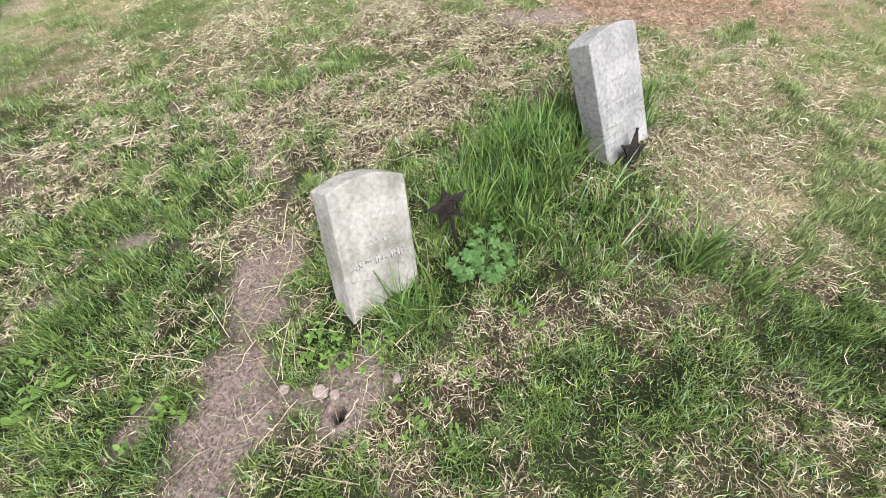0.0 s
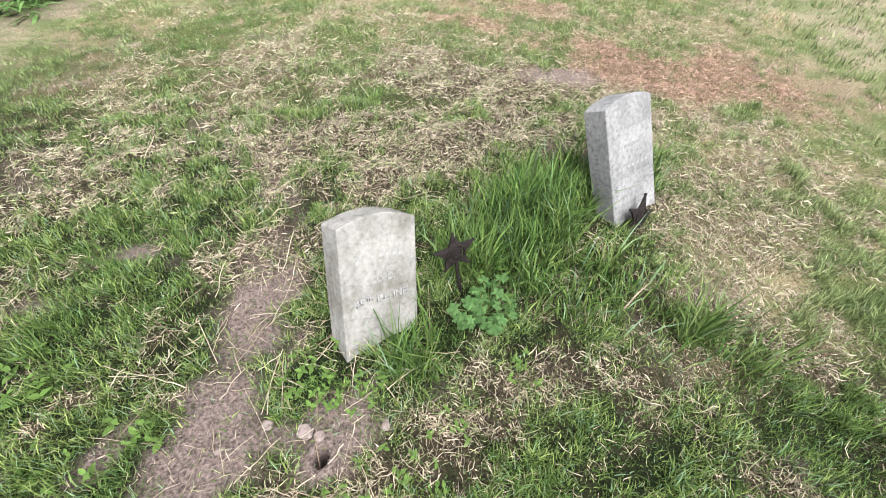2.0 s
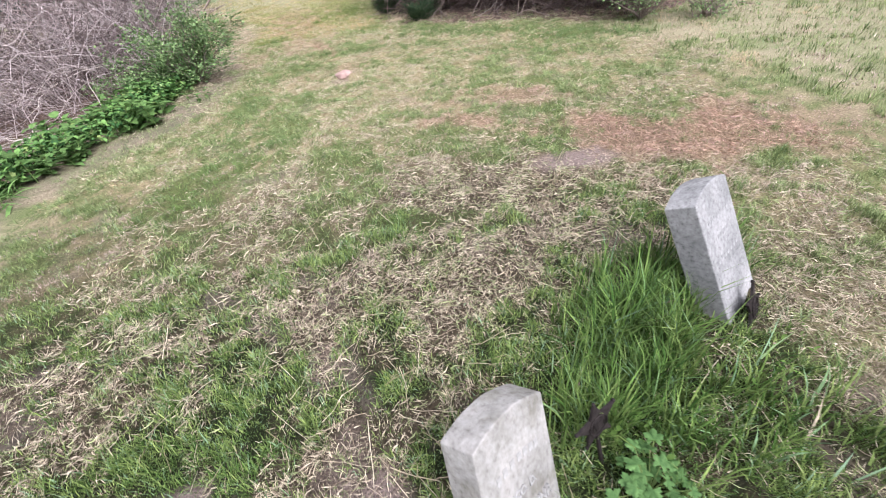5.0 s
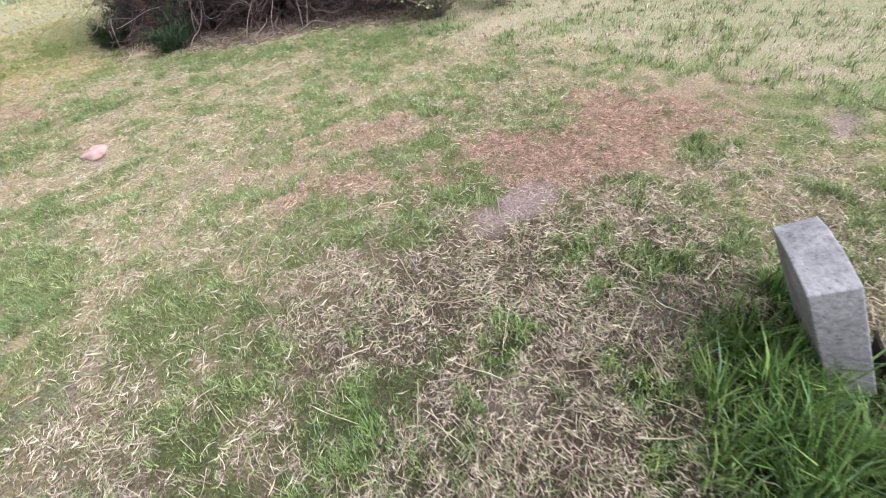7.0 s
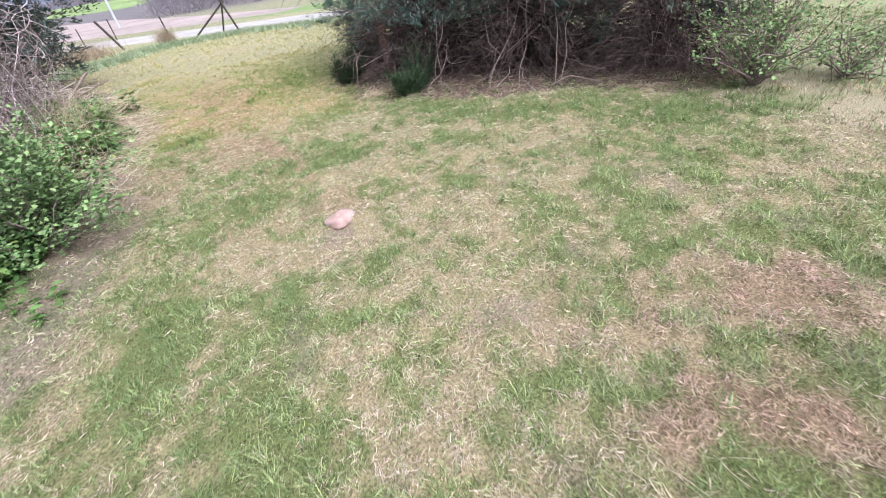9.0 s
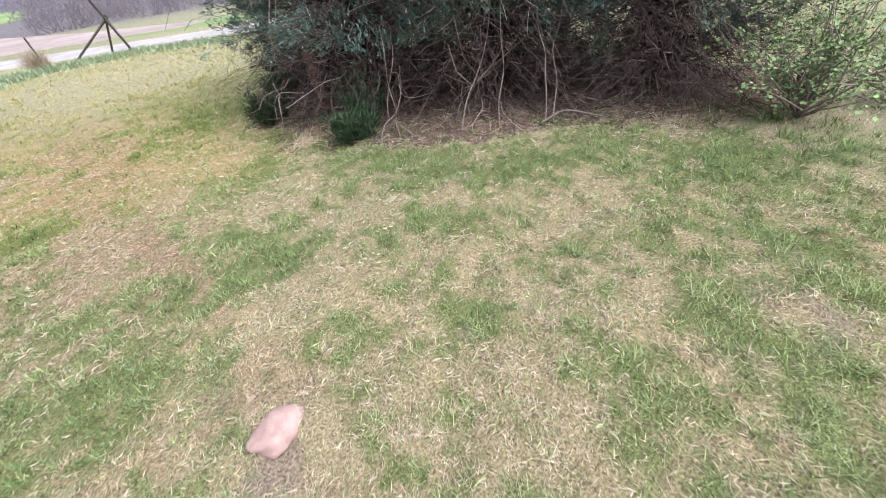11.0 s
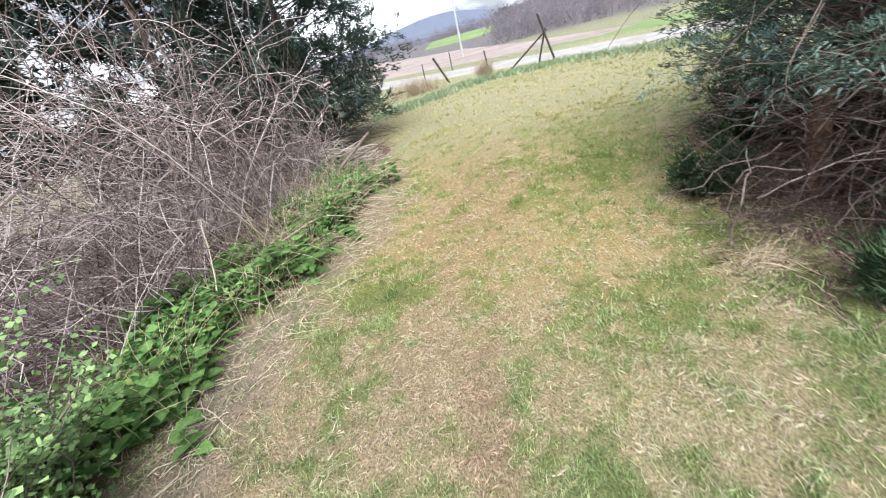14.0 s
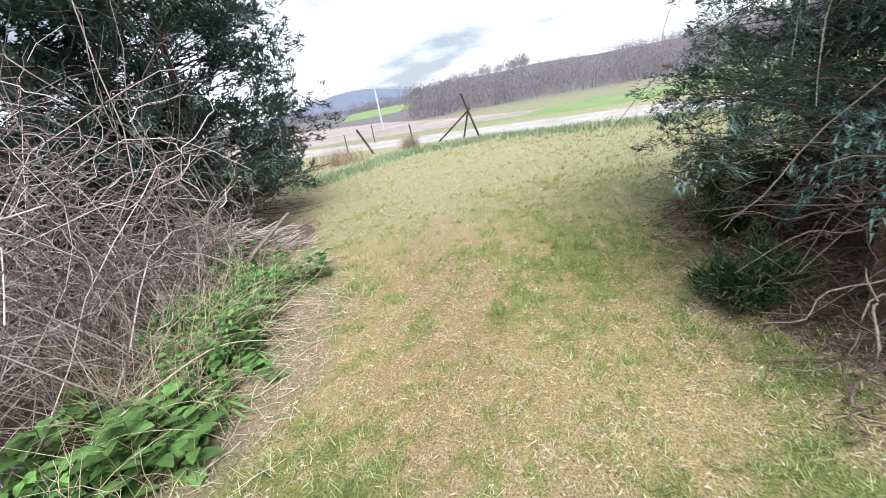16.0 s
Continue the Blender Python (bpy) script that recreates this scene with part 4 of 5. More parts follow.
def low_tuft(at, r, h, n, seed, label):
    q = np.random.RandomState(seed)
    t = tagged(new("cedar_seedling"), label, "shrub", group="low cedar tufts")
    t.matrix_world = pose(*at)
    nb = 26
    az, rr = q.rand(nb) * 6.283, r * (0.4 + 0.6 * q.rand(nb))
    tip = np.stack([np.cos(az) * rr, np.sin(az) * rr, h * (0.25 + 0.75 * q.rand(nb))], -1)
    s = np.linspace(0, 1, 6)
    paths = tip[:, None] * s[None, :, None] * np.array([1, 1, 0.9])
    part("branchwork", tube_mesh("branchwork", paths, 0.005 * (1.1 - 0.8 * s)[None] * np.ones((nb, 1)), BARK, 3), t)["kind"] = "stuff"
    k, u = q.randint(0, nb, n), 0.25 + 0.8 * q.rand(n)
    p = tip[k] * u[:, None] + q.randn(n, 3) * np.array([0.04, 0.04, 0.035])
    p[:, 2] = np.maximum(p[:, 2], 0.01)
    d = tip[k] / np.linalg.norm(tip[k], axis=1, keepdims=True) + q.randn(n, 3) * 0.5
    v, f = spikes(p, d, 0.055 * (0.7 + 0.7 * q.rand(n)), 0.006 + 0.003 * q.rand(n))
    c = lerp((0.032, 0.062, 0.035), (0.085, 0.125, 0.06), q.rand(n))
    part("foliage", make_mesh("foliage", v, f, CEDAR, False, np.repeat(c, 4, 0)), t, "dark green scaly foliage")


low_tuft((0.88, 9.50, 0), 0.27, 0.34, 3200, 31, "low dark green cedar tuft at the grass edge")
low_tuft((0.42, 11.12, 0), 0.32, 0.48, 4200, 32, "low dark green cedar tuft beside the mown path")
low_tuft((1.15, 9.75, 0), 0.30, 0.62, 1100, 33, "upright dark green cedar tuft among dead twigs")
low_tuft((1.0, 12.3, 0), 0.40, 0.75, 4200, 34, "spreading low cedar tuft beside the mown path")


# ---- litter under the cedars and brambles ----
def litter(name, cx, cy, rx, ry, turn, n, seed, label, lo=(0.10, 0.065, 0.05), hi=(0.42, 0.32, 0.25), thick=1.0):
    q = np.random.RandomState(seed)
    a, r = q.rand(n) * 6.283, np.sqrt(q.rand(n))
    c, s = math.cos(radians(turn)), math.sin(radians(turn))
    lx, ly = rx * r * np.cos(a), ry * r * np.sin(a)
    x, y = cx + lx * c - ly * s, cy + lx * s + ly * c
    ang, ln = q.rand(n) * 6.283, 0.05 + 0.22 * q.rand(n) ** 2
    t = np.linspace(-0.5, 0.5, 5)
    p = np.stack([x[:, None] + np.cos(ang)[:, None] * ln[:, None] * t, y[:, None] + np.sin(ang)[:, None] * ln[:, None] * t, 0.008 + 0.05 * q.rand(n)[:, None] * (1 - r[:, None]) + 0.02 * q.rand(n, 5)], -1)
    p[..., 2] += height(p[..., 0], p[..., 1])
    col = lerp(lo, hi, q.rand(n) ** 1.5)
    ob = new(name, tube_mesh(name, p, thick * (0.0018 + 0.003 * q.rand(n))[:, None] * np.ones((1, 5)), CANE, 3, col))
    tagged(ob, label, "litter", kind="stuff")


def litter_bed(cx, cy, rx, ry, turn, seed, label):
    n, m = 40, 12
    a = np.linspace(0, 6.283, n, endpoint=False)
    c, s = math.cos(radians(turn)), math.sin(radians(turn))
    v = []
    for j in range(m):
        r = (j + 0.2) / (m - 0.8) * (1 + 0.22 * (table_noise(np.cos(a) * 2.2 + 7, np.sin(a) * 2.2 + seed, 95) - 0.5))
        lx, ly = rx * r * np.cos(a), ry * r * np.sin(a)
        x, y = cx + lx * c - ly * s, cy + lx * s + ly * c
        e = j / (m - 1)
        v.append(np.stack([x, y, height(x, y) + 0.035 * (1 - e**2) - 0.012 * (e > 0.97) + 0.03 * (table_noise(x * 9, y * 9, 97) - 0.5) * (1 - e)], -1))
    v = np.concatenate(v)
    i = np.arange(n * m).reshape(m, n)
    f = np.stack([i[:-1], i[1:], np.roll(i[1:], -1, 1), np.roll(i[:-1], -1, 1)], -1).reshape(-1, 4)
    ob = new("leaf_litter", make_mesh("leaf_litter", v, f, LITTER, True))
    tagged(ob, label, "litter", kind="stuff")


litter_bed(3.0, 9.7, 2.8, 1.6, -27, 3, "brown bed of needles and dead leaves under the cedars")
litter_bed(4.0, 8.1, 1.3, 0.9, -35, 9, "dark brown litter under the outer cedar")
litter_bed(1.6, 12.2, 1.0, 1.7, 5, 4, "brown needle litter under the cedar at the path")
litter_bed(-4.9, 10.2, 1.6, 3.6, 0, 5, "dark leaf litter under the brambles")
litter_bed(-5.8, 7.0, 1.7, 1.3, 30, 6, "dark leaf litter under the brambles")
litter_bed(-5.3, 5.0, 1.2, 1.2, 0, 10, "dark leaf litter under the brambles")
litter_bed(-5.2, 14.3, 1.2, 1.3, 0, 8, "brown leaf litter under the left cedar")
litter("fallen_twigs", 2.2, 9.1, 2.3, 0.75, -30, 1300, 1, "fallen brown twigs on needle litter under the cedars")
litter("fallen_twigs", 3.6, 7.8, 1.0, 0.7, -40, 700, 11, "fallen brown twigs at the edge of the turf")
litter("fallen_twigs", 0.9, 11.6, 0.5, 1.8, 5, 500, 2, "fallen twigs and dry grass beside the cedar")
litter("fallen_twigs", -4.2, 10.5, 1.2, 3.2, 0, 900, 3, "fallen twigs under the brambles")
litter("fallen_twigs", -5.0, 14.6, 1.0, 1.2, 0, 700, 4, "loose pile of fallen twigs below the cedar")
litter("straw_scraps", -2.75, 10.2, 0.35, 2.4, 3, 700, 5, "dry straw and stalk scraps along the path edge", (0.34, 0.27, 0.19), (0.74, 0.65, 0.50), 0.5)
litter("straw_scraps", 0.0, 2.4, 1.8, 1.8, 0, 600, 6, "dry grass stalks lying in the turf", (0.26, 0.20, 0.14), (0.66, 0.57, 0.43), 0.4)
litter("straw_scraps", -0.6, 0.7, 0.6, 0.6, 0, 170, 7, "dry grass stalks lying on bare soil", (0.26, 0.20, 0.14), (0.66, 0.57, 0.43), 0.4)

# ---- brambles ----
def grow(p, d, length, sag, stray, n=10):
    """Canes that grow from p along d, sag under their weight and stray."""
    k = len(p)
    out = [p]
    for _ in range(n):
        d = d + rng.randn(k, 3) * stray + np.array([0, 0, -1.0]) * sag[:, None]
        d = d / np.linalg.norm(d, axis=1, keepdims=True)
        p = p + d * (length / n)[:, None]
        low = p[:, 2] < 0.03
        p[low, 2] = 0.03
        d[low, 2] = np.abs(d[low, 2]) * 0.3
        out.append(p)
    return np.stack(out, 1)


def bramble(at, tall, radius, n, seed, label, face=0.0):
    global rng
    rng = np.random.RandomState(seed)
    bush = tagged(new("bramble_thicket"), label, "bramble", group="bramble thickets")
    bush.matrix_world = pose(*at)
    s = np.linspace(0, 1, 11)

    def behind(c, slack):
        wx, wy = c[..., 0] + at[0], c[..., 1] + at[1]
        return c[(wx < border(wy) + slack - 0.5 * np.maximum(0, 1.2 - c[..., 2])).all(1)]

    def heads(m, up, spread):
        az = radians(face) + rng.randn(m) * spread
        return np.stack([np.cos(az), np.sin(az), up + 0.35 * rng.randn(m)], -1)

    def foot(m):
        a0, r0 = rng.rand(m) * 6.283, radius * np.sqrt(rng.rand(m))
        return np.stack([np.cos(a0) * r0, np.sin(a0) * r0 * 1.15, np.full(m, 0.0)], -1)

    def tone(m, pale):
        k = rng.rand(m)
        c = lerp((0.07, 0.052, 0.05), (0.30, 0.235, 0.22), rng.rand(m))
        return np.where((k < pale)[:, None], lerp((0.38, 0.31, 0.30), (0.66, 0.57, 0.55), rng.rand(m)), c)

    arch = grow(foot(n), heads(n, 1.7, 1.5), tall * (0.95 + 0.9 * rng.rand(n)), 0.06 + 0.19 * rng.rand(n), 0.24)
    arch = behind(arch, 0.12)
    n = len(arch)
    m = n * 3
    p = foot(m)
    p[:, 2] = tall * (0.15 + 0.75 * rng.rand(m)) * np.sqrt(np.clip(1.05 - (p[:, 0] ** 2 + p[:, 1] ** 2) / radius**2 * 0.8, 0.05, 1))
    mat_c = grow(p, heads(m, 0.25, 1.7), 0.45 + 1.1 * rng.rand(m), 0.0 + 0.15 * rng.rand(m), 0.33)
    mat_c = behind(mat_c, 0.02)
    m = len(mat_c)
    w = n * 2
    k, j = rng.randint(0, n, w), rng.randint(3, 10, w)
    fine = grow(arch[k, j], heads(w, 0.0, 1.6), 0.15 + 0.4 * rng.rand(w), 0.06 + 0.1 * rng.rand(w), 0.2)
    r = np.concatenate([0.0030 + 0.0040 * rng.rand(n) ** 2, 0.0022 + 0.0030 * rng.rand(m) ** 2, np.full(w, 0.0016)])
    tangle = tube_mesh("cane_tangle", np.concatenate([arch, mat_c, fine]), r[:, None] * (1.1 - 0.6 * s)[None], CANE, 3, np.concatenate([tone(n, 0.42), tone(m, 0.34), tone(w, 0.35)]))
    part("cane_tangle", tangle, bush, "matted grey-pink dry canes")["kind"] = "stuff"
    q = grow(foot(16), heads(16, 1.2, 1.3), tall * (0.8 + 0.6 * rng.rand(16)), 0.14 + 0.16 * rng.rand(16), 0.2)
    q = behind(q, 0.2)
    for i in range(len(q)):
        part("cane", tube_mesh("cane", q[i : i + 1], ((0.003 + 0.003 * rng.rand()) * (1.1 - 0.6 * s))[None], CANE, 5, lerp((0.45, 0.38, 0.34), (0.68, 0.60, 0.54), rng.rand(1))), bush, "long pale arching cane")
    return bush


bramble((-6.4, 6.3, 0), 1.9, 1.3, 160, 41, "tall tangle of dry grey-pink bramble canes", face=-50)
bramble((-5.6, 4.9, 0), 1.5, 1.1, 120, 47, "dry bramble canes behind green weeds", face=-30)
bramble((-5.0, 7.5, 0), 2.2, 1.25, 240, 42, "dense tangle of dry grey-pink bramble canes", face=-40)
bramble((-4.55, 8.9, 0), 2.1, 1.15, 290, 43, "dense matted dry bramble canes above green weeds", face=-10)
bramble((-4.45, 10.3, 0), 3.0, 1.1, 380, 44, "highest dry bramble mound of arching pale canes", face=0)
bramble((-4.5, 11.6, 0), 2.5, 1.05, 280, 45, "dry bramble mound with tan grass at its foot", face=0)
bramble((-5.0, 12.9, 0), 1.0, 1.0, 150, 46, "low dry bramble and brush beside the cedar", face=10)


def dry_tuft(at, n, tall, spread, seed, label, lo=(0.34, 0.26, 0.17), hi=(0.70, 0.59, 0.42)):
    """Bent dead grass stalks in a clump."""
    global rng
    rng = np.random.RandomState(seed)
    p = np.stack([at[0] + rng.randn(n) * spread, at[1] + rng.randn(n) * spread, np.zeros(n)], -1)
    d = rng.randn(n, 3) * 0.5 + np.array([0.35, -0.15, 1.0])
    q = grow(p, d / np.linalg.norm(d, axis=1, keepdims=True), tall * (0.5 + 0.8 * rng.rand(n)), 0.06 + 0.2 * rng.rand(n), 0.13, 6)
    s7 = np.linspace(1.1, 0.4, 7)
    ob = new("dry_grass_tuft", tube_mesh("dry_grass_tuft", q, (0.0014 + 0.0016 * rng.rand(n))[:, None] * s7[None], CANE, 3, lerp(lo, hi, rng.rand(n))))
    return tagged(ob, label, "grass", kind="stuff")


dry_tuft((-3.65, 11.3), 420, 0.75, 0.22, 1, "tan dead grass bending out of the brambles")
dry_tuft((-3.75, 12.0), 320, 0.6, 0.22, 2, "tan dead grass at the foot of the brambles")
dry_tuft((-3.9, 10.6), 260, 0.8, 0.25, 3, "tan dead grass among bramble canes")
dry_tuft((-3.95, 13.1), 260, 0.45, 0.3, 4, "dry grass and stalks round the broken branches")
dry_tuft((0.42, 9.95), 60, 0.22, 0.06, 5, "small tuft of dead grass at the cedar edge")
dry_tuft((-3.35, 9.75), 130, 0.5, 0.18, 7, "thin dead stalks among the green weeds")
dry_tuft((-3.3, 10.5), 130, 0.5, 0.18, 8, "thin dead stalks among the green weeds")
dry_tuft((-3.35, 8.75), 160, 0.5, 0.2, 6, "thin dead stalks among the green weeds")


# ---- leafy weeds ----
def leaf_mesh(name, length, width, lobes, material, fold=0.25, droop=0.35):
    n = 9
    v, f = [], []
    for i in range(n):
        t = i / (n - 1)
        w = width * (math.sin(math.pi * min(1, t**0.75)) ** 0.8) * (1 + (0.22 if i % 2 else -0.12) * lobes) * 0.5
        z = -droop * length * t * t
        v += [(-w, t * length, z + fold * w), (0, t * length, z), (w, t * length, z + fold * w)]
    for i in range(n - 1):
        a = i * 3
        f += [(a, a + 1, a + 4, a + 3), (a + 1, a + 2, a + 5, a + 4)]
    return make_mesh(name, v, f, material, True)


def lobed_leaf(name, r, material):
    """A palmate leaf of five cut lobes."""
    n = 40
    v = [(0, 0, 0)]
    for i in range(n + 1):
        a = radians(-150 + 300 * i / n)
        k = r * (0.55 + 0.45 * abs(math.cos(a * 2.5)) ** 0.7) * (1 + 0.10 * math.cos(a * 15))
        v.append((k * math.sin(a), k * math.cos(a) + r * 0.35, 0.12 * r * math.cos(a * 5) - 0.25 * k * k / r))
    return make_mesh(name, v, [(0, i, i + 1) for i in range(1, n + 1)], material, True)


LEAF_A, LEAF_B = leaf_mesh("leaf", 0.125, 0.085, 1, LEAF), leaf_mesh("leaf", 0.08, 0.055, 0.6, LEAF)
LEAF_C = leaf_mesh("leaf", 0.24, 0.02, 0, LEAF, 0.5, 0.5)
LEAF_S = leaf_mesh("leaf", 0.034, 0.02, 0.3, grain_mat("young_leaf", 30, [(0.3, (0.10, 0.19, 0.04)), (0.7, (0.24, 0.36, 0.10))], 0.6, 0.2, 0.003, 4, 0.25, 0.35))
LOBED = lobed_leaf("leaf", 0.045, LEAF_PALE)


def weed(at, n_stem, tall, leaf, seed, label, category="weed", stem_mat=STEM, spread=0.16, group="leafy weeds", tiers=4, size=1.0):
    q = np.random.RandomState(seed)
    plant = tagged(new("weed_plant"), label, category, group=group)
    plant.matrix_world = pose(*at)
    for k in range(n_stem):
        a, r = q.rand() * 6.283, spread * math.sqrt(q.rand())
        h = tall * (0.6 + 0.5 * q.rand())
        s = np.linspace(0, 1, 6)[:, None]
        foot, lean = np.array([math.cos(a) * r, math.sin(a) * r, -0.03]), q.randn(2) * 0.12 * tall
        path = foot + s * np.array([0, 0, h]) + s**2 * np.array([lean[0], lean[1], 0])
        stalk = part("stem", tube_mesh("stem", path[None], (0.0035 * (1.1 - 0.6 * s[:, 0]))[None], stem_mat, 5), plant)
        for i in range(tiers):
            t = 0.25 + 0.75 * i / max(1, tiers - 1)
            p = foot + t * np.array([0, 0, h]) + t * t * np.array([lean[0], lean[1], 0])
            for side in (0, 180):
                m = pose(*p, 0, 0, q.rand() * 60 + i * 90 + side) @ pose(0, 0, 0, 8 + 30 * q.rand(), 10 * q.randn(), 0)
                part("leaf", leaf, stalk, "", m @ Matrix.Scale(size * (0.65 + 0.6 * q.rand()) * (1.0 - 0.25 * t), 4))
    return plant


wq = np.random.RandomState(99)
big = [weed((-3.30, 8.55, 0), 3, 0.22, LEAF_A, 1, "broad-leaved bright green weed under brambles"), weed((-3.30, 9.1, 0), 3, 0.26, LEAF_A, 2, "broad-leaved bright green weed under brambles"), weed((-3.42, 10.0, 0), 4, 0.24, LEAF_A, 3, "bright green nettle-like weed at the path edge"),
       weed((-3.35, 9.6, 0), 4, 0.20, LEAF_B, 4, "low green leafy weed at the path edge"), weed((-3.40, 11.2, 0), 4, 0.16, LEAF_B, 5, "low green leafy weed at the path edge"), weed((-3.35, 8.8, 0), 6, 0.10, LEAF_C, 6, "strappy blue-green grass-like weed", tiers=3)]
for i in range(154):
    y = 3.9 + 10.0 * i / 153 + wq.randn() * 0.1
    x = float(border(y)) + 0.10 + 0.06 * float(step(9.2, 10.4, np.array(y))) + 0.16 * math.sin(y * 3.1) + 0.1 * math.sin(y * 7.7) - 0.92 * wq.rand()
    src = big[wq.choice(6, p=[0.2, 0.2, 0.15, 0.2, 0.15, 0.1])]
    copy_thing(src, pose(x, y, 0, 0, 0, 360 * wq.rand()) @ Matrix.Scale(0.75 + 0.85 * wq.rand() ** 1.5, 4))
for i in range(26):
    copy_thing(big[wq.choice(3)], pose(-3.2 - 0.95 * wq.rand(), 9.2 + 1.4 * wq.rand(), 0.0, 0, 0, 360 * wq.rand()))
# small weeds round the first stone, and the lobed plant by the star
geranium = tagged(new("lobed_weed"), "pale green lobed-leaf weed beside the star marker", "weed")
geranium.matrix_world = pose(0.19, 0.875, 0)
gq = np.random.RandomState(5)
for i in range(44):
    a, r, h = gq.rand() * 6.283, 0.02 + 0.11 * gq.rand(), 0.03 + 0.075 * gq.rand()
    s = np.linspace(0, 1, 5)[:, None]
    tip = np.array([math.cos(a) * r, math.sin(a) * r, h])
    stalk = part("stalk", tube_mesh("stalk", (s * tip * np.array([1, 1, 1.0]))[None], np.full((1, 5), 0.0018), STEM, 4), geranium)
    part("leaf", LOBED, stalk, "", pose(*tip, -15 + 20 * gq.randn(), 15 * gq.randn(), math.degrees(a) - 90) @ Matrix.Scale(0.4 + 0.4 * gq.rand(), 4))
clover = weed((-0.30, 0.56, 0), 6, 0.06, LEAF_S, 8, "low clover-like weed at the foot of the gravestone", tiers=3, spread=0.08, group="small turf weeds", size=0.75)
for x, y in ((-0.22, 0.62), (-0.36, 0.52), (-0.42, 0.55), (-0.15, 0.30), (-0.05, 0.25), (-0.30, 0.24), (0.02, 0.42), (0.3, 0.62), (0.75, 1.15), (0.25, 1.2), (0.5, 1.05), (-1.25, 0.30), (-1.4, 0.4), (0.9, 1.15), (1.1, 1.25)):
    copy_thing(clover, pose(x, y, 0, 0, 0, 400 * x))
for x, y, k in ((-1.50, 0.55, 1.8), (-1.62, 0.50, 2.0), (-1.44, 0.64, 1.5), (-1.05, 0.40, 1.5), (-0.47, 0.66, 1.3), (-0.50, 0.56, 1.2), (0.27, 1.06, 1.6)):
    copy_thing(clover, pose(x, y, 0, 0, 0, 300 * x) @ Matrix.Scale(k, 4))


# ---- low green growth that fills in between the single weeds ----
def ground_weeds(name, y0, y1, inset, wide, n, tall, leaf, seed, label):
    q = np.random.RandomState(seed)
    y = y0 + (y1 - y0) * q.rand(n)
    x = border(y) + inset - wide * q.rand(n)
    ok = fbm(x, y, 1.9, seed, 2) > 0.36 + 0.2 * q.rand(n)
    x, y = x[ok], y[ok]
    n = len(x)
    z = tall * (0.15 + 0.85 * q.rand(n) ** 1.2) * (0.5 + fbm(x, y, 2.6, seed + 3, 2))
    a, tilt, sz = q.rand(n) * 6.283, q.randn(n) * 0.35 - 0.15, leaf * (0.55 + 0.8 * q.rand(n))
    p = np.stack([x, y, z + 0.02], -1)
    f1 = np.stack([np.cos(a) * np.cos(tilt), np.sin(a) * np.cos(tilt), np.sin(tilt)], -1) * sz[:, None]
    f2 = np.stack([-np.sin(a), np.cos(a), 0.25 * q.randn(n)], -1) * sz[:, None] * 0.34
    up = np.array([0, 0, 1.0]) * (0.10 * sz)[:, None]
    v = np.stack([p, p + f1 * 0.35 - f2 + up, p + f1 * 0.75 - f2 * 0.7 + up, p + f1 - up, p + f1 * 0.75 + f2 * 0.7 + up, p + f1 * 0.35 + f2 + up, p + f1 * 0.55], 1)
    v[..., 2] = np.maximum(v[..., 2], 0.012)
    i = np.arange(n)[:, None] * 7
    f = np.concatenate([i + [k, k + 1, 6] for k in range(5)] + [i + [5, 0, 6]])
    c = lerp((0.035, 0.095, 0.03), (0.17, 0.31, 0.085), q.rand(n) ** 1.3)
    c = lerp(c, (0.24, 0.30, 0.10), (q.rand(n) < 0.12) * 0.7)
    tagged(new(name, make_mesh(name, v.reshape(-1, 7 * 3).reshape(-1, 3), f, BLADE, False, np.repeat(c, 7, 0))), label, "weeds", kind="stuff")


ground_weeds("ground_weeds", 10.8, 14.6, 0.05, 1.0, 9000, 0.30, 0.055, 71, "dense low green weeds at the foot of the brambles")
ground_weeds("ground_weeds", 3.6, 10.8, -0.02, 0.75, 9000, 0.22, 0.060, 72, "low green weeds and young nettles along the brambles")


# ---- heap of cut brush below the cedar, and the snapped trunk ----
def brush_heap(at, rx, ry, tall, n, seed, label):
    global rng
    rng = np.random.RandomState(seed)
    a, r = rng.rand(n) * 6.283, np.sqrt(rng.rand(n))
    mid = np.stack([at[0] + rx * r * np.cos(a), at[1] + ry * r * np.sin(a), 0.03 + tall * (1 - r**2) * rng.rand(n)], -1)
    b, ln = rng.randn(n) * 0.7 + 0.5, 0.25 + 0.7 * rng.rand(n)
    d = np.stack([np.cos(b), np.sin(b), 0.22 * rng.randn(n)], -1)
    s = np.linspace(-0.5, 0.5, 7)
    q = wiggle(mid[:, None] + d[:, None] * ln[:, None, None] * s[None, :, None], 0.03)
    q[..., 2] = np.maximum(q[..., 2], 0.015)
    col = lerp((0.13, 0.10, 0.085), (0.62, 0.54, 0.47), rng.rand(n) ** 1.4)
    heap = tube_mesh("brush_heap", q, (0.004 + 0.010 * rng.rand(n) ** 2)[:, None] * np.linspace(1.1, 0.6, 7)[None], CANE, 4, col)
    tagged(new("brush_heap", heap), label, "brush", kind="stuff")


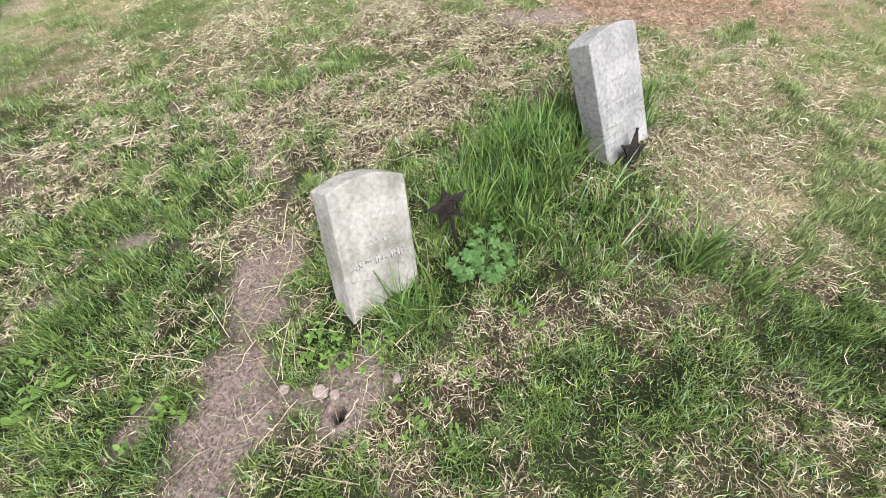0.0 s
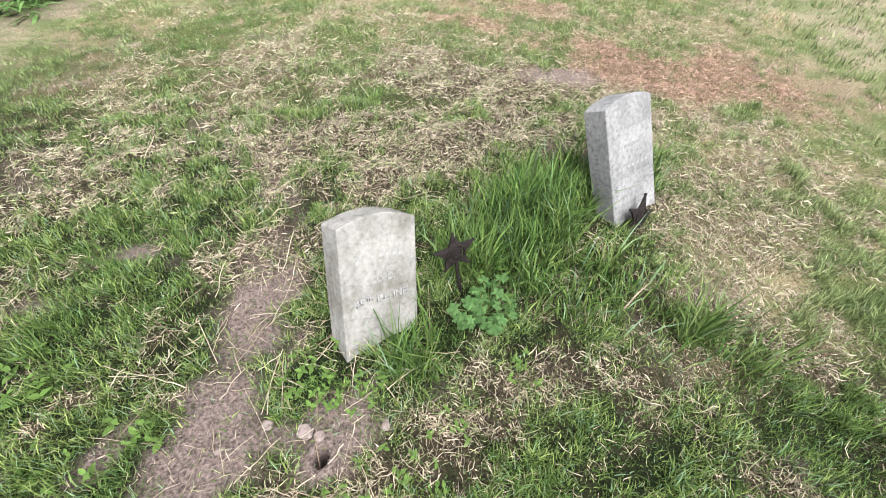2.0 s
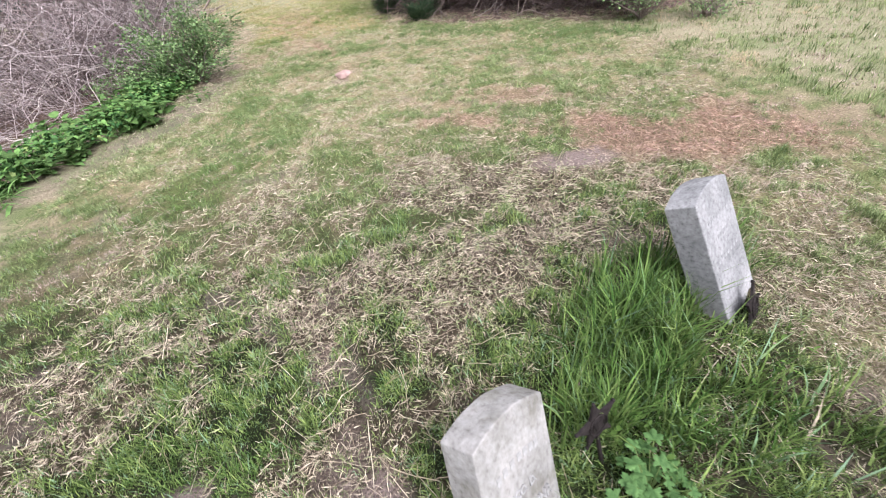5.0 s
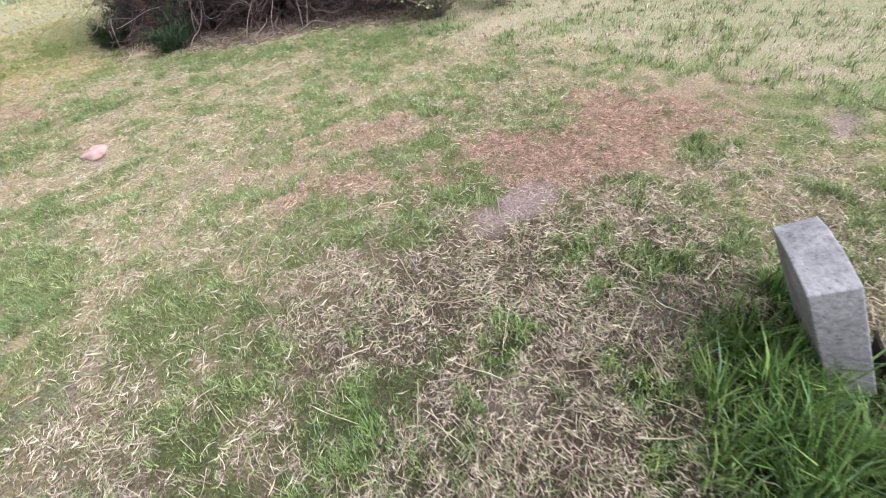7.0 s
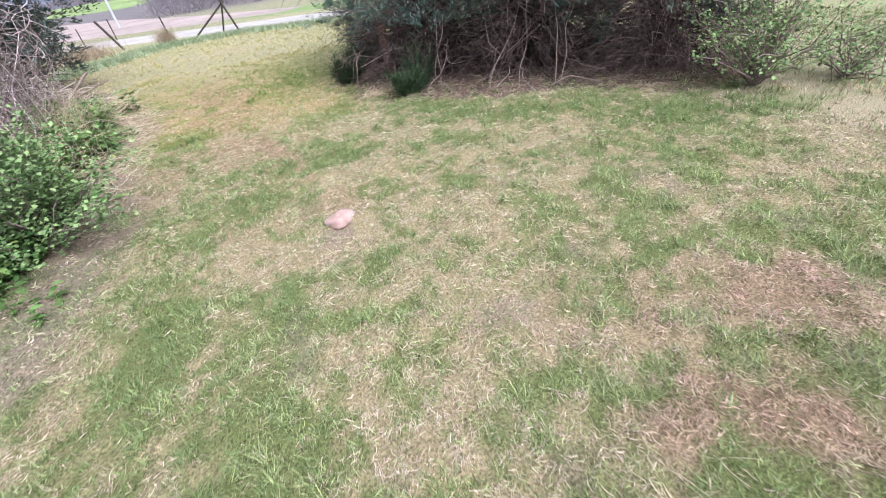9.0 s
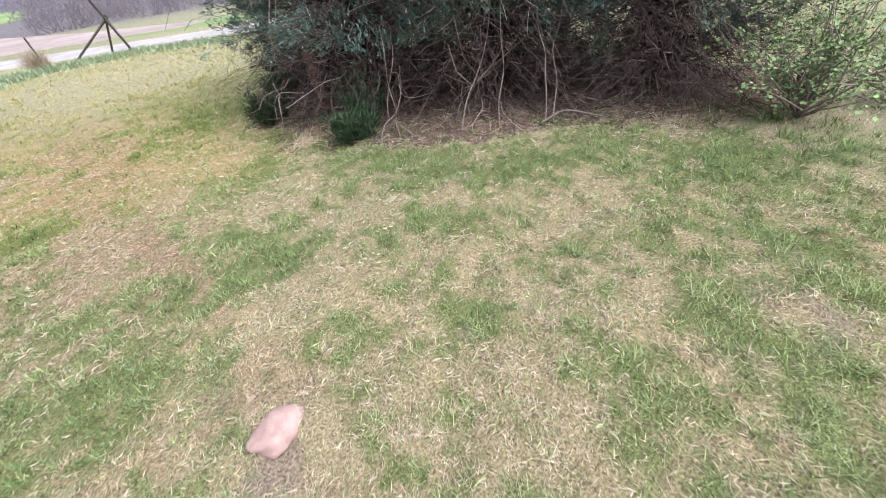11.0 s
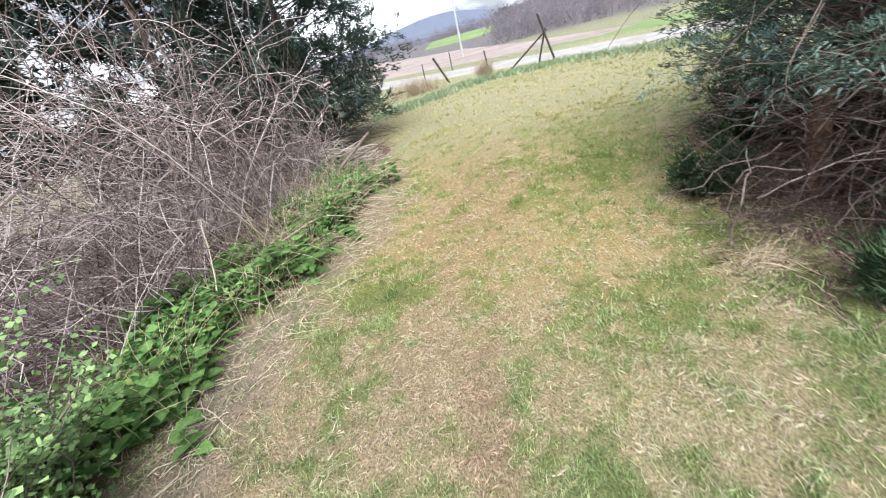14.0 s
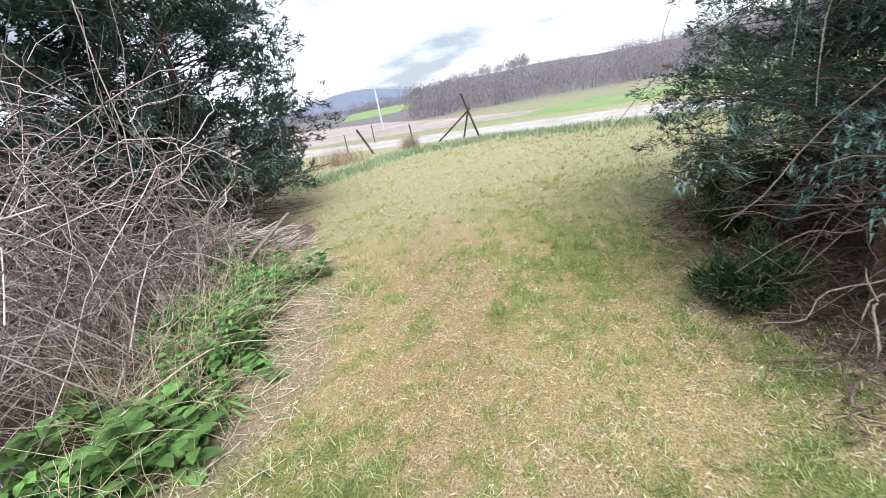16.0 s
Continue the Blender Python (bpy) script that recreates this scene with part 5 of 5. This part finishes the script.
brush_heap((-4.75, 13.7), 0.85, 0.75, 0.55, 330, 81, "heap of bleached cut sticks below the cedar")
brush_heap((-5.5, 12.6), 0.8, 0.8, 0.5, 200, 82, "pile of dry sticks among the brambles")
snag = tagged(new("broken_trunk"), "snapped reddish-brown cedar trunk with a jagged top", "trunk")
snag.matrix_world = pose(1.07, 10.87, 0, 0, -4, 20)
bm = bmesh.new()
rings = []
for k, zk in enumerate((-0.05, 0.05, 0.2, 0.45, 0.7, 0.86)):
    rings.append([bm.verts.new(((0.078 - 0.012 * zk) * math.cos(t) * (1 + 0.12 * math.sin(5 * t + k)), (0.070 - 0.012 * zk) * math.sin(t) * (1 + 0.12 * math.sin(5 * t + k)), zk + (0.05 * math.sin(2.3 * t) + 0.03 * math.sin(7 * t) if k == 5 else 0))) for t in np.linspace(0, 6.283, 18, endpoint=False)])
for lo_, hi_ in zip(rings, rings[1:]):
    for k in range(18):
        bm.faces.new((lo_[k], lo_[(k + 1) % 18], hi_[(k + 1) % 18], hi_[k]))
core = bm.verts.new((0, 0, 0.82))
for k in range(18):
    bm.faces.new((rings[-1][k], rings[-1][(k + 1) % 18], core))
SNAG = grain_mat("raw_red_cedar_wood", 26, [(0.3, (0.10, 0.058, 0.042)), (0.7, (0.27, 0.165, 0.12))], 0.9, 0.8, 0.01)
part("stump", from_bm("stump", bm, SNAG), snag, "torn reddish wood")
for k in range(4):
    t = 0.6 + 1.5 * k
    sp = np.array([[(0.062 * math.cos(t), 0.058 * math.sin(t), 0.78), (0.066 * math.cos(t), 0.06 * math.sin(t), 0.90), (0.07 * math.cos(t), 0.062 * math.sin(t), 0.95 + 0.03 * (k % 2))]])
    part("splinter", tube_mesh("splinter", sp, np.array([[0.012, 0.009, 0.001]]), SNAG, 4), snag)


# ---- leafy shrubs ----
def shrub(at, tall, radius, n_branch, n_leaf, seed, label):
    q = np.random.RandomState(seed)
    bush = tagged(new("leafy_shrub"), label, "shrub", group="leafing shrubs")
    bush.matrix_world = pose(*at)
    s = np.linspace(0, 1, 9)
    az, el = q.rand(n_branch) * 6.283, 0.5 + 0.9 * q.rand(n_branch)
    ln = tall * (0.6 + 0.5 * q.rand(n_branch))
    d = np.stack([np.cos(az) * np.cos(el) * radius / tall * 1.3, np.sin(az) * np.cos(el) * radius / tall * 1.3, np.sin(el)], -1)
    global rng
    rng = np.random.RandomState(seed)
    paths = d[:, None] * ln[:, None, None] * s[None, :, None]
    paths[..., 2] -= 0.25 * ln[:, None] * s[None] ** 3 * q.rand(n_branch)[:, None]
    paths = wiggle(paths, 0.06)
    paths[..., 2] = np.maximum(paths[..., 2], 0.0)
    part("branchwork", tube_mesh("branchwork", paths, 0.008 * (1.1 - 0.9 * s)[None] * np.ones((n_branch, 1)), DEADWOOD, 4), bush, "thin grey-brown branches")["kind"] = "stuff"
    k, j = q.randint(0, n_branch, n_leaf), q.randint(2, 9, n_leaf)
    p = paths[k, j] + (paths[k, j] - paths[k, j - 1]) * q.rand(n_leaf, 1) + q.randn(n_leaf, 3) * 0.035
    ang, tilt, sz = q.rand(n_leaf) * 6.283, q.randn(n_leaf) * 0.6, 0.018 + 0.022 * q.rand(n_leaf)
    f1 = np.stack([np.cos(ang) * np.cos(tilt), np.sin(ang) * np.cos(tilt), np.sin(tilt)], -1) * sz[:, None]
    f2 = np.stack([-np.sin(ang), np.cos(ang), 0.3 * q.randn(n_leaf)], -1) * sz[:, None] * 0.5
    v = np.stack([p, p + f1 * 0.45 - f2 + [0, 0, 0.003], p + f1, p + f1 * 0.45 + f2 + [0, 0, 0.003], p + f1 * 0.5 - [0, 0, 0.003]], 1)
    v[..., 2] = np.maximum(v[..., 2], 0.01)
    i = np.arange(n_leaf)[:, None] * 5
    f = np.concatenate([i + [0, 1, 4], i + [1, 2, 4], i + [2, 3, 4], i + [3, 0, 4]])
    c = lerp((0.08, 0.14, 0.055), (0.26, 0.37, 0.15), q.rand(n_leaf) ** 1.4)
    part("foliage", make_mesh("foliage", v.reshape(-1, 3), f, BLADE, False, np.repeat(c, 5, 0)), bush, "small fresh light green leaves")
    return bush


shrub((3.85, 6.75, 0), 1.45, 0.85, 60, 3200, 61, "light green shrub coming into leaf beside the cedars")
shrub((4.6, 6.3, 0), 0.8, 0.65, 34, 1400, 62, "low light green shrub with bare twigs")
shrub((-2.9, 7.6, 0), 1.2, 0.92, 64, 9500, 63, "green leafing shrub in front of the brambles")
shrub((-3.2, 7.95, 0), 0.6, 0.4, 30, 2000, 64, "low green shrub in front of the brambles")
shrub((-3.6, 7.1, 0), 0.5, 0.5, 26, 2200, 65, "low green shrub in front of the brambles")


# ---- sticks and stalks that can be told apart ----
def stick(name, pts, r0, r1, material, label, category="stick", bend=0.02):
    pts = np.array(pts, float)
    t = np.linspace(0, len(pts) - 1, 14)
    p = np.stack([np.interp(t, range(len(pts)), pts[:, i]) for i in range(3)], -1)
    for _ in range(2):
        p[1:-1] = (p[:-2] + 2 * p[1:-1] + p[2:]) / 4
    q = np.random.RandomState(int(abs(pts).sum() * 1000) % 9999)
    for m in (1, 2, 4):
        p += np.sin(np.linspace(0, 1, 14) * math.pi)[:, None] * bend / m * q.randn(3) * np.sin(np.linspace(0, m * 3.1, 14) + q.rand() * 6)[:, None]
    p[:, 2] = np.maximum(p[:, 2], r1)
    ob = new(name, tube_mesh(name, p[None], np.linspace(r0, r1, 14)[None], material, 6))
    return tagged(ob, label, category)


stick("dry_stalk", [(-3.42, 10.15, 0.02), (-3.2, 10.7, 0.05), (-3.0, 11.25, 0.012)], 0.006, 0.004, DRY, "straight pale dry stalk lying across the path edge", "stalk")
stick("dry_stalk", [(-3.75, 9.95, 0.02), (-3.5, 10.4, 0.28), (-3.15, 10.9, 0.30), (-2.9, 11.25, 0.05)], 0.006, 0.003, DRY, "pale dry stalk arching out of the weeds", "stalk")
stick("dry_stalk", [(-3.55, 9.55, 0.0), (-3.62, 9.75, 0.42), (-3.7, 9.95, 0.75)], 0.008, 0.005, DRY, "upright pale dead stalk in the weeds", "stalk")
stick("dry_stalk", [(-3.05, 10.4, 0.02), (-2.75, 10.75, 0.03), (-2.7, 10.9, 0.014)], 0.004, 0.003, DRY, "short dry stalk on the path edge", "stalk")
stick("dead_branch", [(-4.15, 12.7, 0.15), (-3.95, 13.2, 0.45), (-3.75, 13.5, 0.62)], 0.028, 0.02, DEADWOOD, "bleached broken branch sticking from the brush", "branch")
stick("dead_branch", [(-4.9, 13.2, 0.03), (-4.2, 13.6, 0.25), (-3.6, 13.9, 0.40)], 0.022, 0.012, DEADWOOD, "grey broken branch on the brush heap", "branch")
stick("dead_sapling", [(-4.0, 12.5, 0.0), (-4.05, 12.6, 0.7), (-4.2, 12.7, 1.45)], 0.012, 0.004, DEADWOOD, "slender bare dead sapling at the brush edge", "sapling")
stick("dead_sapling", [(-4.5, 12.3, 0.0), (-4.2, 12.6, 0.7), (-3.9, 12.9, 1.3)], 0.010, 0.004, DEADWOOD, "slender bare leaning dead sapling", "sapling")
stick("fallen_branch", [(2.42, 8.33, 0.03), (2.62, 8.22, 0.11), (2.77, 8.08, 0.08), (2.92, 7.95, 0.02)], 0.010, 0.006, DEADWOOD, "pale crooked fallen branch at the cedar edge", "branch")
for pts in ([(1.25, 9.15, 0.0), (1.32, 9.35, 0.35), (1.5, 9.7, 1.0)], [(1.4, 9.1, 0.0), (1.38, 9.3, 0.3), (1.55, 9.6, 0.9)], [(1.05, 9.2, 0.02), (1.3, 9.4, 0.3), (1.6, 9.6, 0.6)], [(1.75, 8.75, 0.05), (1.9, 8.9, 0.38), (2.35, 9.1, 0.85), (2.6, 9.2, 1.3)], [(2.45, 8.3, 0.0), (2.6, 8.5, 0.5), (2.7, 8.7, 1.0)], [(2.5, 8.25, 0.0), (2.75, 8.5, 0.55), (3.05, 8.7, 1.0)], [(2.1, 8.6, 0.0), (2.35, 8.85, 0.45), (2.5, 9.0, 1.2)], [(0.34, 10.15, 0.0), (0.40, 10.25, 0.25), (0.42, 10.3, 0.62)]):
    stick("dead_stick", pts, 0.008, 0.004, DEADWOOD, "pale bare dead stick leaning out of the cedars", "stick", 0.07)
for pts in ([(0.95, 10.6, 1.9), (0.55, 10.5, 1.55), (0.25, 10.6, 1.0), (0.05, 10.7, 0.72)], [(0.95, 10.7, 1.9), (0.5, 10.9, 1.85), (-0.05, 11.3, 1.6), (-0.3, 11.5, 1.2)], [(0.75, 10.2, 1.7), (0.62, 10.15, 1.2), (0.66, 10.2, 0.8)], [(0.6, 10.3, 0.62), (0.25, 10.3, 0.45), (0.02, 10.4, 0.25)], [(0.7, 10.25, 0.45), (0.35, 10.15, 0.32), (0.1, 10.3, 0.14)]):
    stick("hanging_vine", pts, 0.0048, 0.0022, DEADWOOD, "pale dead vine hanging from the cedar", "vine", 0.08)

# crooked dead shoots on the faces of the two nearest cedars
vq = np.random.RandomState(77)
for cx_, cy_, r0_, a0_, a1_, count in ((1.85, 10.8, 1.35, 170, 265, 5), (1.8, 12.5, 1.15, 165, 240, 4), (3.0, 9.9, 1.5, 215, 290, 4)):
    for i in range(count):
        a = radians(a0_ + (a1_ - a0_) * vq.rand())
        z = 1.25 + 1.1 * vq.rand()
        r = r0_ * (0.92 + 0.2 * vq.rand())
        o, sd = np.array([math.cos(a), math.sin(a), 0]), np.array([-math.sin(a), math.cos(a), 0])
        p = np.array([cx_, cy_, z]) + o * (r - 0.35)
        pts = [tuple(p)]
        for k in range(4):
            p = p + o * (0.16 - 0.05 * k) + sd * vq.randn() * 0.09 + np.array([0, 0, 0.08 - 0.13 * k - 0.08 * vq.rand()])
            pts.append(tuple(p))
        stick("hanging_vine", pts, 0.0048, 0.002, VINE, "pale crooked dead shoot hanging from the cedar", "vine", 0.07)
    for i in range(count):
        a = radians(a0_ + (a1_ - a0_) * vq.rand())
        z = 0.12 + 0.75 * vq.rand() ** 1.3
        o, sd = np.array([math.cos(a), math.sin(a), 0]), np.array([-math.sin(a), math.cos(a), 0])
        p = np.array([cx_, cy_, z]) + o * (r0_ - 0.5)
        bend_ = vq.randn() * 0.12
        pts = [tuple(p + o * 0.26 * k + sd * (bend_ * k + 0.05 * vq.randn()) + np.array([0, 0, max(0.02 - z, (0.03 * vq.randn() - 0.045) * k)])) for k in range(4)]
        stick("dead_twig", pts, 0.005, 0.002, DEADWOOD if i % 3 else VINE, "dry crooked dead twig sticking out of the cedar", "twig", 0.05)

# ---- fence line and pole ----
def fence_post(foot, top, r, label, name="fence_post"):
    f, t = np.array(foot), np.array(top)
    s = np.linspace(-0.12, 1, 7)[:, None]
    p = f + (t - f) * s
    ob = new(name, tube_mesh(name, p[None], np.full((1, 7), r), POST, 7))
    return tagged(ob, label, "post", group="fence posts")


brace = tagged(new("fence_brace"), "dark weathered timber corner brace of the field fence", "fence brace")
for nm, a, b, r in (("post", (-1.18, 25.3, -0.2), (-1.72, 25.3, 1.75), 0.042), ("diagonal_pole", (-3.15, 25.2, -0.1), (-1.45, 25.4, 1.15), 0.035), ("leg", (-1.92, 25.75, -0.1), (-1.5, 25.45, 1.2), 0.035)):
    s = np.linspace(0, 1, 6)[:, None]
    part(nm, tube_mesh(nm, (np.array(a) + (np.array(b) - np.array(a)) * s)[None], np.full((1, 6), r), POST, 8), brace)
fence_post((-5.85, 26.3, 0), (-6.3, 26.1, 1.12), 0.05, "dark leaning wooden fence post at the field edge")
fence_post((-3.95, 25.9, 0), (-4.02, 25.9, 0.95), 0.03, "thin dark fence post in dry grass")
fence_post((-7.8, 28.9, 0), (-7.8, 28.9, 0.9), 0.025, "thin dark fence post in dry grass")
fence_post((-7.5, 33.4, 0.02), (-7.5, 33.4, 1.0), 0.03, "thin dark fence post beyond the road")
pole = tagged(new("utility_pole"), "pale grey utility pole beyond the ploughed field", "pole")
pole.matrix_world = pose(-10.4, 49, 0)
zp = np.linspace(-0.3, 5.0, 8)
part("mast", tube_mesh("mast", np.stack([0 * zp, 0 * zp, zp], -1)[None], np.linspace(0.10, 0.075, 8)[None], POLE, 9), pole)
part("cap", tube_mesh("cap", np.array([[(0, 0, 4.98), (0, 0, 5.06)]]), np.array([[0.085, 0.03]]), POLE, 9), pole)
vg = np.random.RandomState(17)
vt = vg.rand(9000)
vx, vy = np.interp(vt, [0, 0.3, 0.55, 0.8, 1], [-6.3, -4.2, -1.0, 3.4, 9.0]) + vg.randn(9000) * 0.35, np.interp(vt, [0, 0.3, 0.55, 0.8, 1], [19.6, 24.0, 24.4, 21.6, 18.6]) + vg.randn(9000) * 0.45
vv, vf = spikes(np.stack([vx, vy, 0 * vx], -1), vg.randn(9000, 3) * 0.45 + [0, 0, 1], 0.10 + 0.16 * vg.rand(9000), np.full(9000, 0.016))
tagged(new("verge_grass", make_mesh("verge_grass", vv, vf, BLADE, False, np.repeat(lerp((0.22, 0.29, 0.17), (0.44, 0.51, 0.31), vg.rand(9000)), 4, 0))), "longer green grass along the fence verge", "grass", kind="stuff")
for nm, c, n, r, seed in (("dry_grass_clump", (-4.1, 25.7), 500, 0.35, 1), ("dry_grass_clump", (-6.8, 24.5), 900, 1.0, 2)):
    q = np.random.RandomState(seed)
    p = np.stack([c[0] + q.randn(n) * r * 0.5, c[1] + q.randn(n) * r * 0.5, np.zeros(n)], -1)
    v, f = spikes(p, q.randn(n, 3) * 0.3 + [0, 0, 1], 0.35 + 0.45 * q.rand(n), np.full(n, 0.008))
    tagged(new(nm, make_mesh(nm, v, f, CANE, False, np.repeat(lerp((0.34, 0.27, 0.19), (0.56, 0.46, 0.33), q.rand(n)), 4, 0))), "dry tan grass clump at the fence line", "grass", kind="stuff")


# ---- far woods ----
def woods(name, n, d0, d1, a0, a1, tall, lo, hi, seed, label, twigs=26, fine=1.0):
    q = np.random.RandomState(seed)
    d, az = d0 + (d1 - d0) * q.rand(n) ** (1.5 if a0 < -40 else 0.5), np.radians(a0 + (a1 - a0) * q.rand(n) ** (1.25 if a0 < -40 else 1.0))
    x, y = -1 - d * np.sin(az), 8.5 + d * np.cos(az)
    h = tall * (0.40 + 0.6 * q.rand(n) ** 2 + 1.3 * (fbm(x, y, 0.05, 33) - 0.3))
    k = np.repeat(np.arange(n), twigs)
    m = len(k)
    u = q.rand(m)
    wide = h[k] * 0.24 * np.sqrt(np.clip(3.6 * (u + 0.05) * (1.03 - u), 0.02, 1))
    p = np.stack([x[k] + q.randn(m) * wide, y[k] + q.randn(m) * wide, height(x, y)[k] + h[k] * (0.10 + 0.66 * u)], -1)
    p[:, 2] = np.where(u < 0.06, height(x, y)[k] - 0.3, p[:, 2])
    dr = q.randn(m, 3) * 0.6 + np.array([0, 0, 0.7])
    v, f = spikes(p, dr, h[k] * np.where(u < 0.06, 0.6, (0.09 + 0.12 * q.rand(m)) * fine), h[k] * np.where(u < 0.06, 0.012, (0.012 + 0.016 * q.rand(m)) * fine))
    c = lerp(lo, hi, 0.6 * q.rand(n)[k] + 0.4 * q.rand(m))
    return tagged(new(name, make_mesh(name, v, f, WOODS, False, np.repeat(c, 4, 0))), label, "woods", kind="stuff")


# Tree colours lightened and greyed: haze over the hillside is put into them.
woods("far_woods", 2500, 50, 240, -44, 9, 4.3, (0.19, 0.172, 0.19), (0.30, 0.272, 0.295), 1, "bare grey-brown leafless woods on the hillside", twigs=52, fine=0.5)
woods("far_woods", 1200, 180, 420, 1, 34, 7.0, (0.17, 0.14, 0.14), (0.27, 0.225, 0.215), 2, "bare brown leafless woods below the far hill", twigs=24, fine=0.8)
# Distance haze painted as blue into the colours of the crest.
woods("far_woods", 900, 600, 860, 2, 32, 8.0, (0.12, 0.15, 0.23), (0.17, 0.20, 0.29), 3, "wooded crest of the far hill, blue-grey with painted haze", twigs=10)
woods("far_scrub", 160, 46, 80, -30, 6, 1.4, (0.26, 0.22, 0.17), (0.38, 0.32, 0.24), 4, "low brown scrub along the field edge", twigs=40)
woods("far_woods", 500, 120, 260, 34, 110, 6.0, (0.22, 0.18, 0.17), (0.36, 0.30, 0.27), 5, "bare leafless woods beyond the brambles", twigs=10)
woods("far_woods", 500, 120, 260, -150, -48, 6.0, (0.22, 0.18, 0.17), (0.36, 0.30, 0.27), 6, "bare leafless woods beyond the pasture", twigs=10)
woods("far_evergreens", 3, 150, 190, 6.5, 8, 6.0, (0.07, 0.09, 0.06), (0.13, 0.15, 0.10), 7, "dark evergreen trees at the field edge", twigs=160)
woods("ridge_trees", 14, 215, 240, -7, -1, 8.0, (0.26, 0.22, 0.22), (0.36, 0.31, 0.30), 8, "taller bare trees standing on the ridge", twigs=160)
